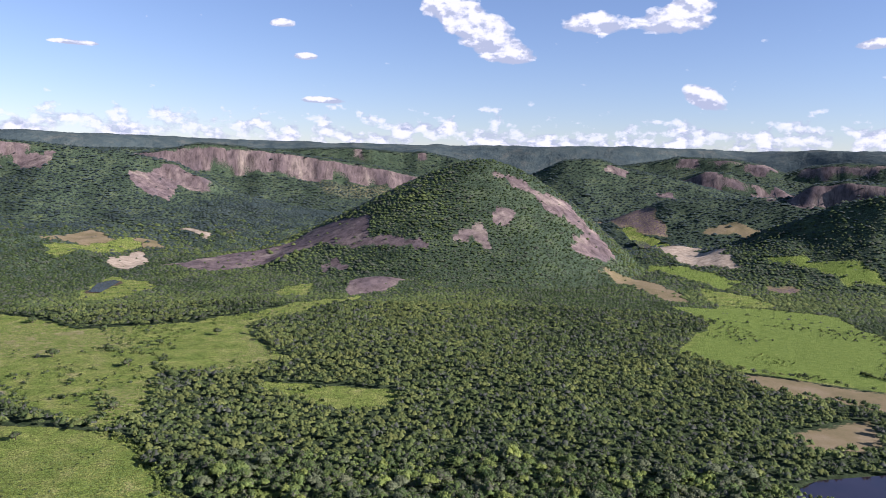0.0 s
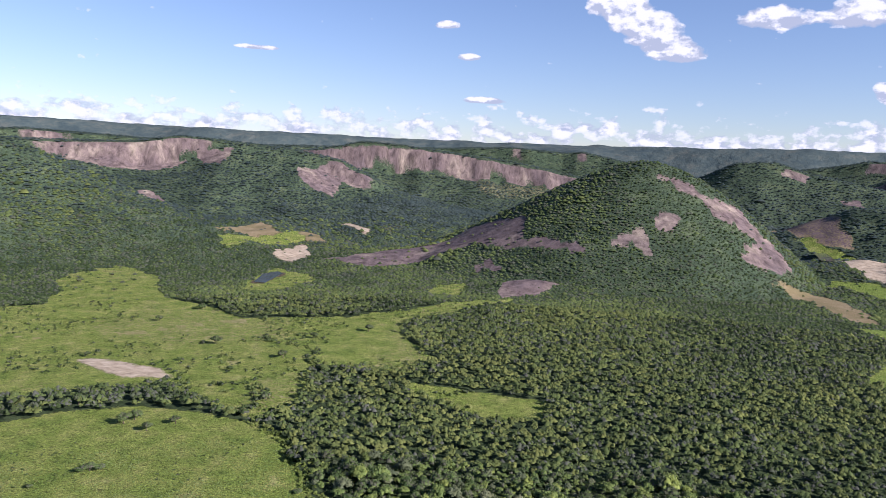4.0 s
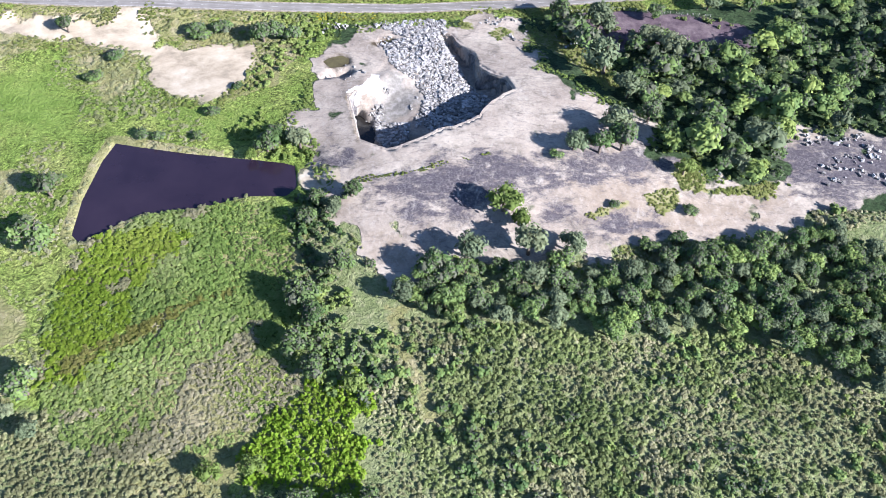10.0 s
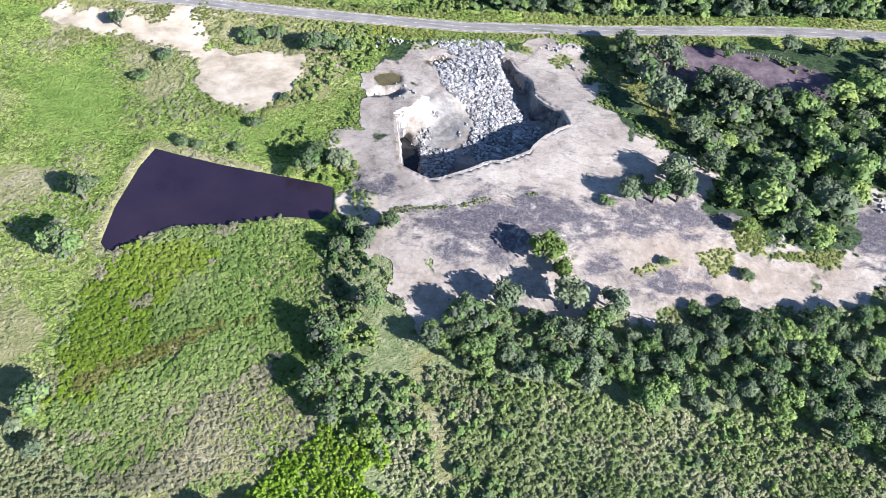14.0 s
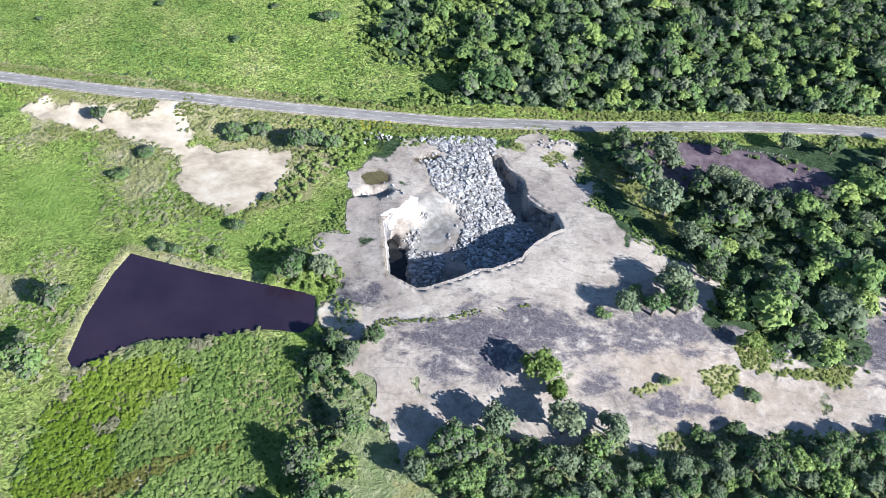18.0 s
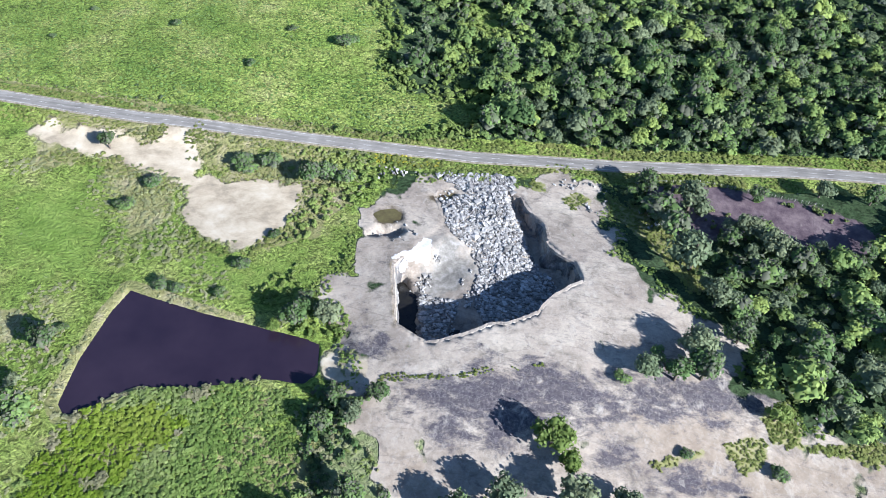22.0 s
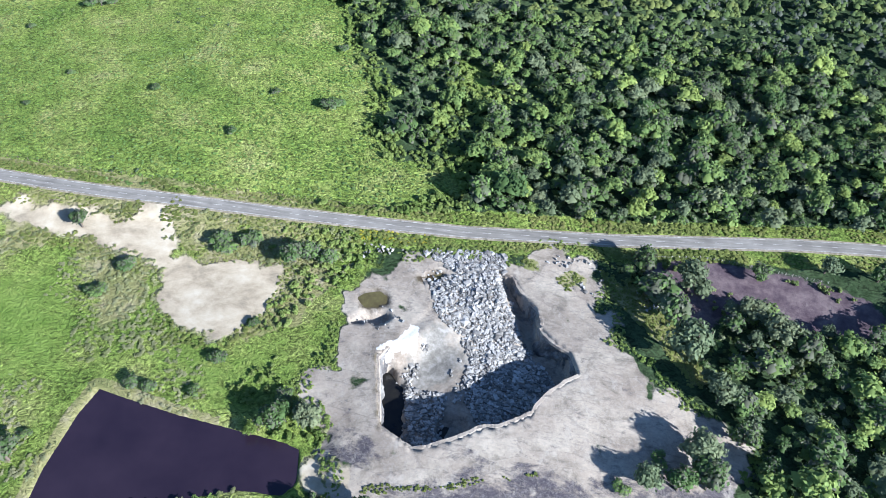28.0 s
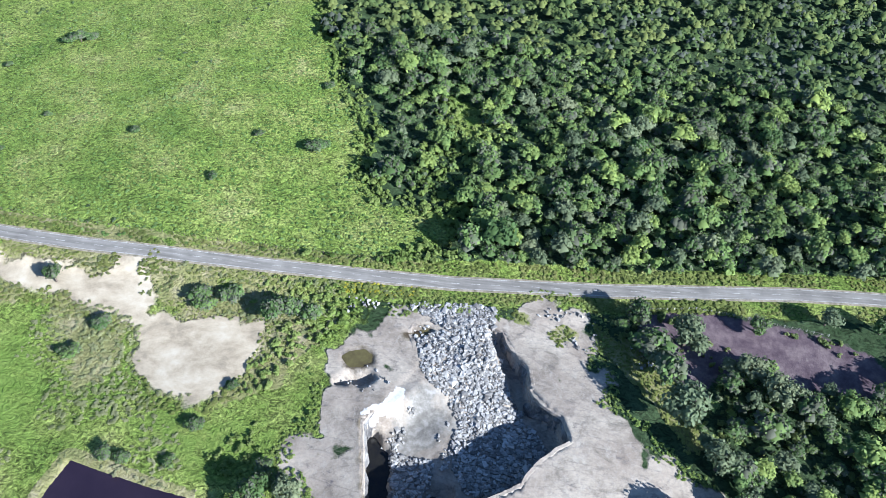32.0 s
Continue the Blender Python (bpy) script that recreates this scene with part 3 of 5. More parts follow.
    fine = ramp(tree, noise_at(tree, 0.9, 7, 0.62), (0.3, 0.86), (0.7, 1.1))
    return mix(tree, 1.0, base, fine, "MULTIPLY")


def ground_material():
    m, t, b = material("ground", 0.95, 0.1)
    wobble = calc(t, "MULTIPLY", calc(t, "SUBTRACT", noise_at(t, 0.22, 6, 0.65), 0.5), 1.5)

    def mask(name, lo=0.4, hi=0.6):
        return ramp(t, calc(t, "ADD", attribute(t, name), wobble), (lo, 0.0), (hi, 1.0))
    litter = ramp(t, noise_at(t, 0.12, 5), (0.35, (0.0211, 0.0363, 0.0132)), (0.65, (0.0429, 0.0627, 0.0264)))
    grass = ramp(t, noise_at(t, 0.045, 6, 0.65), (0.3, (0.0825, 0.129, 0.0224)), (0.46, (0.129, 0.173, 0.033)), (0.58, (0.172, 0.201, 0.0495)), (0.7, (0.224, 0.228, 0.0825)))
    grass = mix(t, 1.0, grass, ramp(t, noise_at(t, 0.9, 5, 0.75), (0.3, 0.42), (0.7, 1.5)), "MULTIPLY")
    dry = ramp(t, noise_at(t, 0.09, 6, 0.7), (0.3, (0.119, 0.132, 0.0429)), (0.52, (0.188, 0.178, 0.0726)), (0.7, (0.277, 0.238, 0.145)))
    sand = ramp(t, noise_at(t, 0.08, 8, 0.66, 0.2, (1.0, 1.4, 1.0, -30)), (0.34, (0.18, 0.15, 0.107)), (0.44, (0.265, 0.218, 0.15)), (0.54, (0.33, 0.277, 0.195)), (0.66, (0.39, 0.34, 0.255)))
    soil = ramp(t, noise_at(t, 0.16, 6, 0.68), (0.32, (0.0495, 0.0343, 0.0409)), (0.5, (0.0891, 0.0647, 0.0693)), (0.72, (0.165, 0.129, 0.119)))
    far_rock = ramp(t, noise_at(t, 0.013, 6, 0.65, 0.3, (1, 1, 0.35, 0)), (0.36, (0.1, 0.08, 0.078)), (0.49, (0.119, 0.0924, 0.0845)), (0.58, (0.158, 0.127, 0.108)), (0.68, (0.24, 0.202, 0.154)))
    # low forest that covers the far slopes
    canopy = ramp(t, noise_at(t, 0.02, 5, 0.6), (0.32, (0.0284, 0.0462, 0.0264)), (0.5, (0.0422, 0.0647, 0.0356)), (0.68, (0.066, 0.0891, 0.0449)))
    canopy = mix(t, 1.0, canopy, ramp(t, noise_at(t, 0.11, 5, 0.7), (0.32, 0.5), (0.66, 1.4)), "MULTIPLY")
    litter = mix(t, attribute(t, "canopy"), litter, canopy)
    col = mix(t, mask("meadow"), litter, grass)
    # fold creases have shade put into the colour; crests pale as dead grass
    crease_tone = ramp(t, noise_at(t, 0.36, 5, 0.6, 1.6, (1.0, 1.25, 1.0, -20)), (0.36, 0.4), (0.5, 0.95), (0.66, 1.42))
    col = mix(t, 1.0, col, crease_tone, "MULTIPLY")
    lush = ramp(t, noise_at(t, 0.15, 6, 0.65), (0.3, (0.0858, 0.135, 0.0198)), (0.7, (0.152, 0.205, 0.0429)))
    col = mix(t, mask("lush", 0.3, 0.8), col, lush)
    scrub = ramp(t, noise_at(t, 0.3, 6, 0.7), (0.3, (0.09, 0.115, 0.04)), (0.5, (0.15, 0.17, 0.07)), (0.7, (0.225, 0.225, 0.115)))
    col = mix(t, mask("brake", 0.3, 0.7), col, scrub)
    col = mix(t, mask("dry"), col, dry)
    fallow = ramp(t, noise_at(t, 0.02, 6, 0.7), (0.3, (0.112, 0.102, 0.0462)), (0.5, (0.165, 0.135, 0.0693)), (0.7, (0.218, 0.175, 0.106)))
    col = mix(t, mask("fallow"), col, fallow)
    col = mix(t, mask("soil"), col, soil)
    col = mix(t, mask("sand", 0.28, 0.72), col, sand)
    far_rock = mix(t, 1.0, far_rock, ramp(t, noise_at(t, 0.06, 6, 0.75, 0.4, (1, 1, 0.2, 0)), (0.34, 0.42), (0.62, 1.3)), "MULTIPLY")
    col = mix(t, mask("bluff"), col, far_rock)
    col = mix(t, mask("slab", 0.3, 0.7), col, rock_colour(t))
    dust = ramp(t, noise_at(t, 0.35, 7, 0.68), (0.34, (0.10, 0.09, 0.076)), (0.5, (0.155, 0.143, 0.122)), (0.66, (0.235, 0.22, 0.195)))
    col = mix(t, mask("dust", 0.25, 0.8), col, dust)
    chalk = ramp(t, noise_at(t, 0.5, 5, 0.7), (0.3, (0.44, 0.41, 0.37)), (0.7, (0.60, 0.575, 0.53)))
    col = mix(t, mask("chalk", 0.6, 0.7), col, chalk)
    mud = ramp(t, noise_at(t, 0.3, 5), (0.3, (0.0396, 0.0297, 0.0198)), (0.7, (0.106, 0.0858, 0.0528)))
    col = mix(t, mask("mud", 0.35, 0.75), col, mud)
    col = mix(t, mask("turf"), col, dry)
    t.links.new(col, b.inputs["Base Color"])
    # matted grass lies in folds a metre or two wide
    fold = noise_at(t, 0.36, 5, 0.6, 1.6, (1.0, 1.25, 1.0, -20))
    sward = calc(t, "MAXIMUM", mask("meadow"), mask("brake"))
    for bare in ("sand", "slab", "soil", "bluff"):
        sward = calc(t, "MULTIPLY", sward, calc(t, "SUBTRACT", 1.0, mask(bare)))
    relief = calc(t, "ADD", calc(t, "MULTIPLY", noise_at(t, 0.8, 6, 0.7), 0.4), calc(t, "MULTIPLY", calc(t, "MULTIPLY", fold, sward), 2.0))
    bump(t, b, calc(t, "MULTIPLY", relief, calc(t, "SUBTRACT", 1.0, calc(t, "MULTIPLY", calc(t, "MAXIMUM", mask("slab"), mask("sand")), 0.7))), 0.9, 0.9)
    return m


M_GROUND = ground_material()

# ---- the ground, one sheet to the horizon ----
def polar_axes():
    ang = np.concatenate([np.arange(-38, 50, 0.18), np.arange(50, 322, 3.4)])
    r = [0.05, 4.0, 10.0, 18.0]
    while r[-1] < 4900:
        a = r[-1]
        r.append(a + (7.0 if a < 100 else 1.75 if a < 420 else a * 0.0135 if a < 1850 else 13.0 if a < 2900 else 17.0 if a < 3750 else a * 0.016))
    return np.radians(ang), np.array(r)


def region(x, y, polys, soft=3.0):
    """1 inside any of the outlines, falling to 0 across their edges."""
    out = np.zeros(len(x))
    # outlines far off wander more
    sway = np.clip(np.hypot(x, y + 290) - 480, 0, 900) * 0.034
    x, y = x + sway * (fbm(x, y, 95, 4, 81) + 0.5 * fbm(x, y, 24, 2, 83)), y + sway * (fbm(x, y, 95, 4, 82) + 0.5 * fbm(x, y, 24, 2, 84))
    for poly in polys:
        px, py = [p[0] for p in poly], [p[1] for p in poly]
        box = (x > min(px) - 30) & (x < max(px) + 30) & (y > min(py) - 30) & (y < max(py) + 30)
        if box.any():
            out[box] = np.maximum(out[box], np.clip(0.5 - edge_gap(x[box], y[box], poly) / (2 * soft), 0, 1))
    return out


POOL_PIT = [(-24, -15), (-18, -16), (-15, -24), (-13, -34), (-11, -44), (-17, -46)]
FIELDS = [FIELDN, F1, C1, C2, C3, C9, E1, E3, E10, E4, E9, REED, BRIGHT, MEADOW, GLADE]
DRY = [E2, C4, C5, C6, C7, E6, E7, E8, LANE, SOIL_E]


def cover(x, y):
    """Ground cover weights at points of the plan."""
    r = np.hypot(x, y + 290)
    w = {}
    west = sstep(-22, -44, x) * sstep(66, 50, y) * sstep(-300, -240, y)
    brake = np.maximum(sstep(-72, -88, y) * sstep(-40, -22, x) * (r < 420), region(x, y, [ROUGH], 6))
    verge = sstep(16, 9, np.abs(y - road_y(x)))
    w["meadow"] = np.maximum.reduce([region(x, y, FIELDS, 4), west, verge])
    w["fallow"] = np.maximum(region(x, y, DRY, 7), 0.42 * region(x, y, [VALE, VALE_B], 20))
    w["dry"] = np.maximum(region(x, y, [TRACK], 5), 0.42 * region(x, y, [F1], 5) * sstep(0.0, 0.35, fbm(x, y, 120, 4, 61) + 0.1))
    shore = edge_gap(x, y, POND)
    w["dry"] = np.maximum(w["dry"], sstep(3.4, 1.2, np.abs(shore - 1.0)) * sstep(-70, -112, x) + 0.7 * sstep(2.6, 1.0, np.abs(shore - 0.8)) * (x <= -70) * (y > -60))
    path = line_gap(x, y, FENCE_LINE)[0]
    w["dry"] = np.maximum(w["dry"], 0.8 * sstep(1.9, 0.6, path))
    bald = sstep(-0.06, 0.22, fbm(x, y, 34, 4, 101)) * west * sstep(0, 20, edge_gap(x, y, MEADOW)) * sstep(2, 9, shore)
    w["dry"] = np.maximum(w["dry"], 0.85 * bald)
    w["brake"] = brake
    lane = line_gap(x, y, [(-560, 560), (-420, 545), (-330, 590), (-270, 660), (-200, 690)])[0]
    w["dry"] = np.maximum(w["dry"], 0.9 * sstep(4, 1.5, lane))
    w["lush"] = 0.85 * region(x, y, LUSH, 15)
    w["burn"], w["tan"], w["turf"] = region(x, y, BURNS, 9), region(x, y, TANS, 6), region(x, y, TURFS + [STRIP_E], 2)
    w["dust"] = region(x, y, [DUST], 6)
    w["chalk"] = region(x, y, [WHITE], 2)
    w["mud"] = region(x, y, POOLS + [POOL_PIT, LAKE, LAKE2, POND2], 3)
    w["soil"] = np.maximum(region(x, y, [PURPLE], 4), 0.55 * region(x, y, [E7, SOIL_E], 8))
    ragged = 0.08 + 0.6 * fbm(x, y, 20, 4, 85) + 0.3 * fbm(x, y, 7, 3, 86)
    w["sand"] = np.maximum(sstep(0.2, 0.8, region(x, y, [SAND, SHORE], 7) + ragged) * sstep(0.0, 0.15, region(x, y, [SAND, SHORE], 9)), region(x, y, [E5, C6, R3, LANE], 5))
    w["slab"] = sstep(0.28, 0.72, region(x, y, [ROCK, EAST], 5) + 0.85 * fbm(x, y, 9, 5, 89)) * sstep(0.0, 0.12, region(x, y, [ROCK, EAST], 7))
    w["slab"] = np.where(inside(x, y, PIT), 1, w["slab"])
    w["bluff"] = sstep(0.35, 0.65, region(x, y, BLUFFS, 9) + 0.5 * fbm(x, y, 38, 4, 76))
    far = r > 900
    for k in range(len(RIDGES)):
        z, bare = ridge(k, x[far], y[far])
        w["bluff"][far] = np.maximum(w["bluff"][far], bare * (z > 60))
    w["canopy"] = sstep(1050, 1500, r)
    return w


def make_ground():
    ang, rad = polar_axes()
    na, nr = len(ang), len(rad)
    x = (rad[:, None] * np.sin(ang)[None]).ravel()
    y = (rad[:, None] * np.cos(ang)[None]).ravel() - 290
    z = terrain(x, y)
    verts = np.stack([x, y, z], 1)
    i, j = np.meshgrid(np.arange(nr - 1), np.arange(na), indexing="ij")
    j2 = (j + 1) % na
    quads = np.stack([i * na + j, i * na + j2, (i + 1) * na + j2, (i + 1) * na + j], -1).reshape(-1, 4)[:, ::-1]
    me = mesh_from("ground", verts, quads)
    for name, values in cover(x, y).items():
        me.attributes.new(name, "FLOAT", "POINT").data.foreach_set("value", values.astype(np.float32))
    me.polygons.foreach_set("use_smooth", np.ones(len(me.polygons), bool))
    me.materials.append(M_GROUND)
    return tagged(new("ground", me), "green valley floor with pasture, bare granite and wooded hills", "ground", kind="structure")


def mesh_from(name, verts, faces):
    """A mesh from arrays of places and of faces that all have as many corners."""
    me = bpy.data.meshes.new(name)
    verts, faces = np.asarray(verts, np.float32), np.asarray(faces, np.int32)
    n, k = faces.shape
    me.vertices.add(len(verts))
    me.vertices.foreach_set("co", verts.ravel())
    me.loops.add(n * k)
    me.loops.foreach_set("vertex_index", faces.ravel())
    me.polygons.add(n)
    me.polygons.foreach_set("loop_start", np.arange(0, n * k, k, dtype=np.int32))
    me.update(calc_edges=True)
    return me


ground = make_ground()

# ---- vegetation ----
def leaf_material(name, dark, mid, light, thin=0.25, dull=None):
    m, t, b = material(name, 0.7, 0.15)
    geo = t.nodes.new("ShaderNodeNewGeometry")
    tint = attribute(t, "tint")
    per = calc(t, "ADD", calc(t, "MULTIPLY", tint, 0.72), calc(t, "MULTIPLY", geo.outputs["Random Per Island"], 0.28))
    stops = [(0.08, dark), (0.5, mid), (0.93, light)]
    if dull:
        stops[1:1] = [(0.27, tuple((a + c) / 2 for a, c in zip(dark, mid))), (0.32, dull), (0.39, dull), (0.43, mid)]
    col = ramp(t, per, *stops)
    col = mix(t, 1.0, col, ramp(t, noise_at(t, 0.02, 3), (0.3, 0.75), (0.7, 1.2)), "MULTIPLY")
    t.links.new(col, b.inputs["Base Color"])
    tr = t.nodes.new("ShaderNodeBsdfTranslucent")
    t.links.new(col, tr.inputs[0])
    ms = t.nodes.new("ShaderNodeMixShader")
    ms.inputs[0].default_value = thin
    t.links.new(b.outputs[0], ms.inputs[1])
    t.links.new(tr.outputs[0], ms.inputs[2])
    t.links.new(ms.outputs[0], t.nodes["Material Output"].inputs[0])
    return m


M_LEAF = leaf_material("foliage", (0.0384, 0.0636, 0.0211), (0.085, 0.124, 0.0391), (0.17, 0.204, 0.0602), 0.36, (0.0924, 0.107, 0.0715))
# distant haze is put into this leaf colour as blue-grey
M_HAZEWOOD = leaf_material("hazed_forest", (0.033, 0.054, 0.048), (0.05, 0.074, 0.066), (0.075, 0.1, 0.082), 0.3)
M_MIDDLE = leaf_material("forest_leaves", (0.0396, 0.0634, 0.0224), (0.0871, 0.125, 0.0396), (0.178, 0.205, 0.0594), 0.36, (0.099, 0.109, 0.0825))
M_CROWN = leaf_material("broadleaf_crowns", (0.0539, 0.093, 0.0295), (0.118, 0.177, 0.0525), (0.233, 0.284, 0.0705), 0.34, (0.11, 0.116, 0.0758))
M_SCRUB = leaf_material("scrub", (0.111, 0.153, 0.0436), (0.204, 0.243, 0.0835), (0.318, 0.334, 0.145), 0.5)
M_GRASS = leaf_material("grass", (0.0938, 0.159, 0.0346), (0.149, 0.223, 0.0619), (0.21, 0.271, 0.099), 0.45)
M_REED = leaf_material("reed", (0.11, 0.171, 0.033), (0.185, 0.245, 0.0619), (0.278, 0.312, 0.115), 0.45)
M_SEDGE = leaf_material("lime_sedge", (0.113, 0.182, 0.0131), (0.18, 0.251, 0.0218), (0.26, 0.309, 0.0508), 0.5)
M_SERE = leaf_material("withered_reed", (0.165, 0.167, 0.0792), (0.239, 0.226, 0.119), (0.314, 0.281, 0.174), 0.45)
M_TWIG = leaf_material("dry_twigs", (0.165, 0.17, 0.0742), (0.269, 0.265, 0.128), (0.38, 0.356, 0.206), 0.45)
M_PEAT = leaf_material("brown_sedge", (0.112, 0.112, 0.0231), (0.165, 0.165, 0.0396), (0.218, 0.198, 0.066), 0.45)
M_BARK, bt, bb = material("bark", 0.9)
bt.links.new(ramp(bt, noise_at(bt, 3.0, 5), (0.3, (0.0594, 0.0429, 0.0297)), (0.7, (0.145, 0.119, 0.0924))), bb.inputs[0])

OCTA_V = np.array([(1, 0, 0), (0, 1, 0), (-1, 0, 0), (0, -1, 0), (0, 0, 1), (0, 0, -1)], float)
OCTA_F = np.array([(0, 1, 4), (1, 2, 4), (2, 3, 4), (3, 0, 4), (1, 0, 5), (2, 1, 5), (3, 2, 5), (0, 3, 5)])

DOME_F = OCTA_F[:4]          # close-set crowns need no underside


def blobs(rng, centres, radii, faces=OCTA_F):
    """Rough eight-sided cores of foliage."""
    v = OCTA_V[None] * radii[:, None, None] * rng.uniform(0.75, 1.2, (len(centres), 6, 1)) + centres[:, None]
    f = faces[None] + 6 * np.arange(len(centres))[:, None, None]
    return v.reshape(-1, 3), f.reshape(-1, 3)


def leaves(rng, places, normals, size, up=0.25):
    """Bent leaf sprays, two triangles each, facing roughly outward."""
    n = normals + rng.normal(0, 0.45, normals.shape) + (0, 0, up)
    n /= np.linalg.norm(n, axis=1)[:, None] + 1e-9
    a = np.cross(n, rng.normal(0, 1, n.shape))
    a /= np.linalg.norm(a, axis=1)[:, None] + 1e-9
    b = np.cross(n, a)
    s = size * rng.uniform(0.6, 1.35, (len(places), 1))
    v = np.stack([places - a * s, places - b * s * 0.7 + n * s * 0.2, places + a * s, places + b * s * 0.7 + n * s * 0.2], 1)
    f = np.array([(0, 1, 2), (0, 2, 3)])[None] + 4 * np.arange(len(places))[:, None, None]
    return v.reshape(-1, 3), f.reshape(-1, 3)


def crown(seed, lobes, sprays, spray, flat=0.75, up=0.25, faces=OCTA_F, core=1.02):
    """A crown about 2 across and 2*flat high, its middle at the origin: lobes of leaf sprays round rough cores."""
    rng = np.random.default_rng(seed)
    d = rng.normal(0, 1, (lobes, 3))
    d /= np.linalg.norm(d, axis=1)[:, None]
    d[:, 2] = np.abs(d[:, 2]) * 0.9 - 0.25
    c = d * rng.uniform(0.35, 0.72, (lobes, 1)) * (1, 1, flat)
    c[0] = (0, 0, 0.1)
    rad = rng.uniform(0.3, 0.46, lobes)
    v1, f1 = blobs(rng, c, rad * core, faces)
    which = rng.integers(0, lobes, sprays)
    n = rng.normal(0, 1, (sprays, 3))
    n[:, 2] = np.where(n[:, 2] < -0.4, -n[:, 2], n[:, 2])
    n /= np.linalg.norm(n, axis=1)[:, None]
    v2, f2 = leaves(rng, c[which] + n * rad[which, None] * rng.uniform(0.85, 1.12, (sprays, 1)), n, spray, up)
    return np.concatenate([v1, v2]), np.concatenate([f1, f2 + len(v1)])


def grow(name, variants, x, y, z, wide, tall, lift, tints, mat, seed):
    """Many plants joined into one mesh: each a turned, scaled variant."""
    rng = np.random.default_rng(seed)
    pick = rng.integers(0, len(variants), len(x))
    turn = rng.uniform(0, 2 * math.pi, len(x))
    vs, fs, ts, base = [], [], [], 0
    for k, (v, f) in enumerate(variants):
        m = np.flatnonzero(pick == k)
        if not len(m):
            continue
        c, s = np.cos(turn[m])[:, None], np.sin(turn[m])[:, None]
        w = wide[m][:, None]
        p = np.stack([(v[:, 0] * c - v[:, 1] * s) * w + x[m][:, None], (v[:, 0] * s + v[:, 1] * c) * w + y[m][:, None],
                      v[:, 2] * tall[m][:, None] + (z + lift)[m][:, None]], -1)
        vs.append(p.reshape(-1, 3))
        fs.append((f[None] + base + len(v) * np.arange(len(m))[:, None, None]).reshape(-1, 3))
        ts.append(np.repeat(tints[m], len(v)))
        base += len(m) * len(v)
    me = mesh_from(name, np.concatenate(vs), np.concatenate(fs))
    me.attributes.new("tint", "FLOAT", "POINT").data.foreach_set("value", np.concatenate(ts).astype(np.float32))
    me.polygons.foreach_set("use_smooth", np.ones(len(me.polygons), bool))
    me.materials.append(mat)
    return new(name, me)


def scatter(seed, r0, r1, spacing, a0=-37.0, a1=49.0):
    """Jittered places in the plan between two distances from the flight's start; spacing is a function of the distance."""
    rng = np.random.default_rng(seed)
    xs, ys, r = [], [], r0
    while r < r1:
        step = spacing(r)
        a = np.arange(radians(a0), radians(a1), step / r)
        a = a + rng.uniform(-0.45, 0.45, len(a)) * step / r
        rr = r + rng.uniform(-0.45, 0.45, len(a)) * step
        xs.append(rr * np.sin(a))
        ys.append(rr * np.cos(a) - 290)
        r += step
    return np.concatenate(xs), np.concatenate(ys)


OPEN = FIELDS + DRY + [SAND, PURPLE, E5, R3, LAKE, LAKE2, POND2]


def wooded(x, y):
    """Where forest stands."""
    z = terrain(x, y)
    w = cover(x, y)
    free = np.maximum.reduce([region(x, y, OPEN, 1.5), w["bluff"], w["slab"], region(x, y, [POND], 1)])
    near = np.hypot(x, y + 290) < 520
    north = y > road_y(x) + 11
    local = np.where(north, 1.0, np.maximum(region(x, y, [WOOD_E, WOOD_S], 2), 0))
    far_south = np.where((y < road_y(x) - 9) & (x < 230) & (x > -300), local, np.where(np.abs(y - road_y(x)) < 10, 0, 1))
    thin = fbm(x, y, 60, 3, 91)
    ok = (free + 0.25 * thin < 0.42) & (far_south > 0.5)
    return ok, z, free


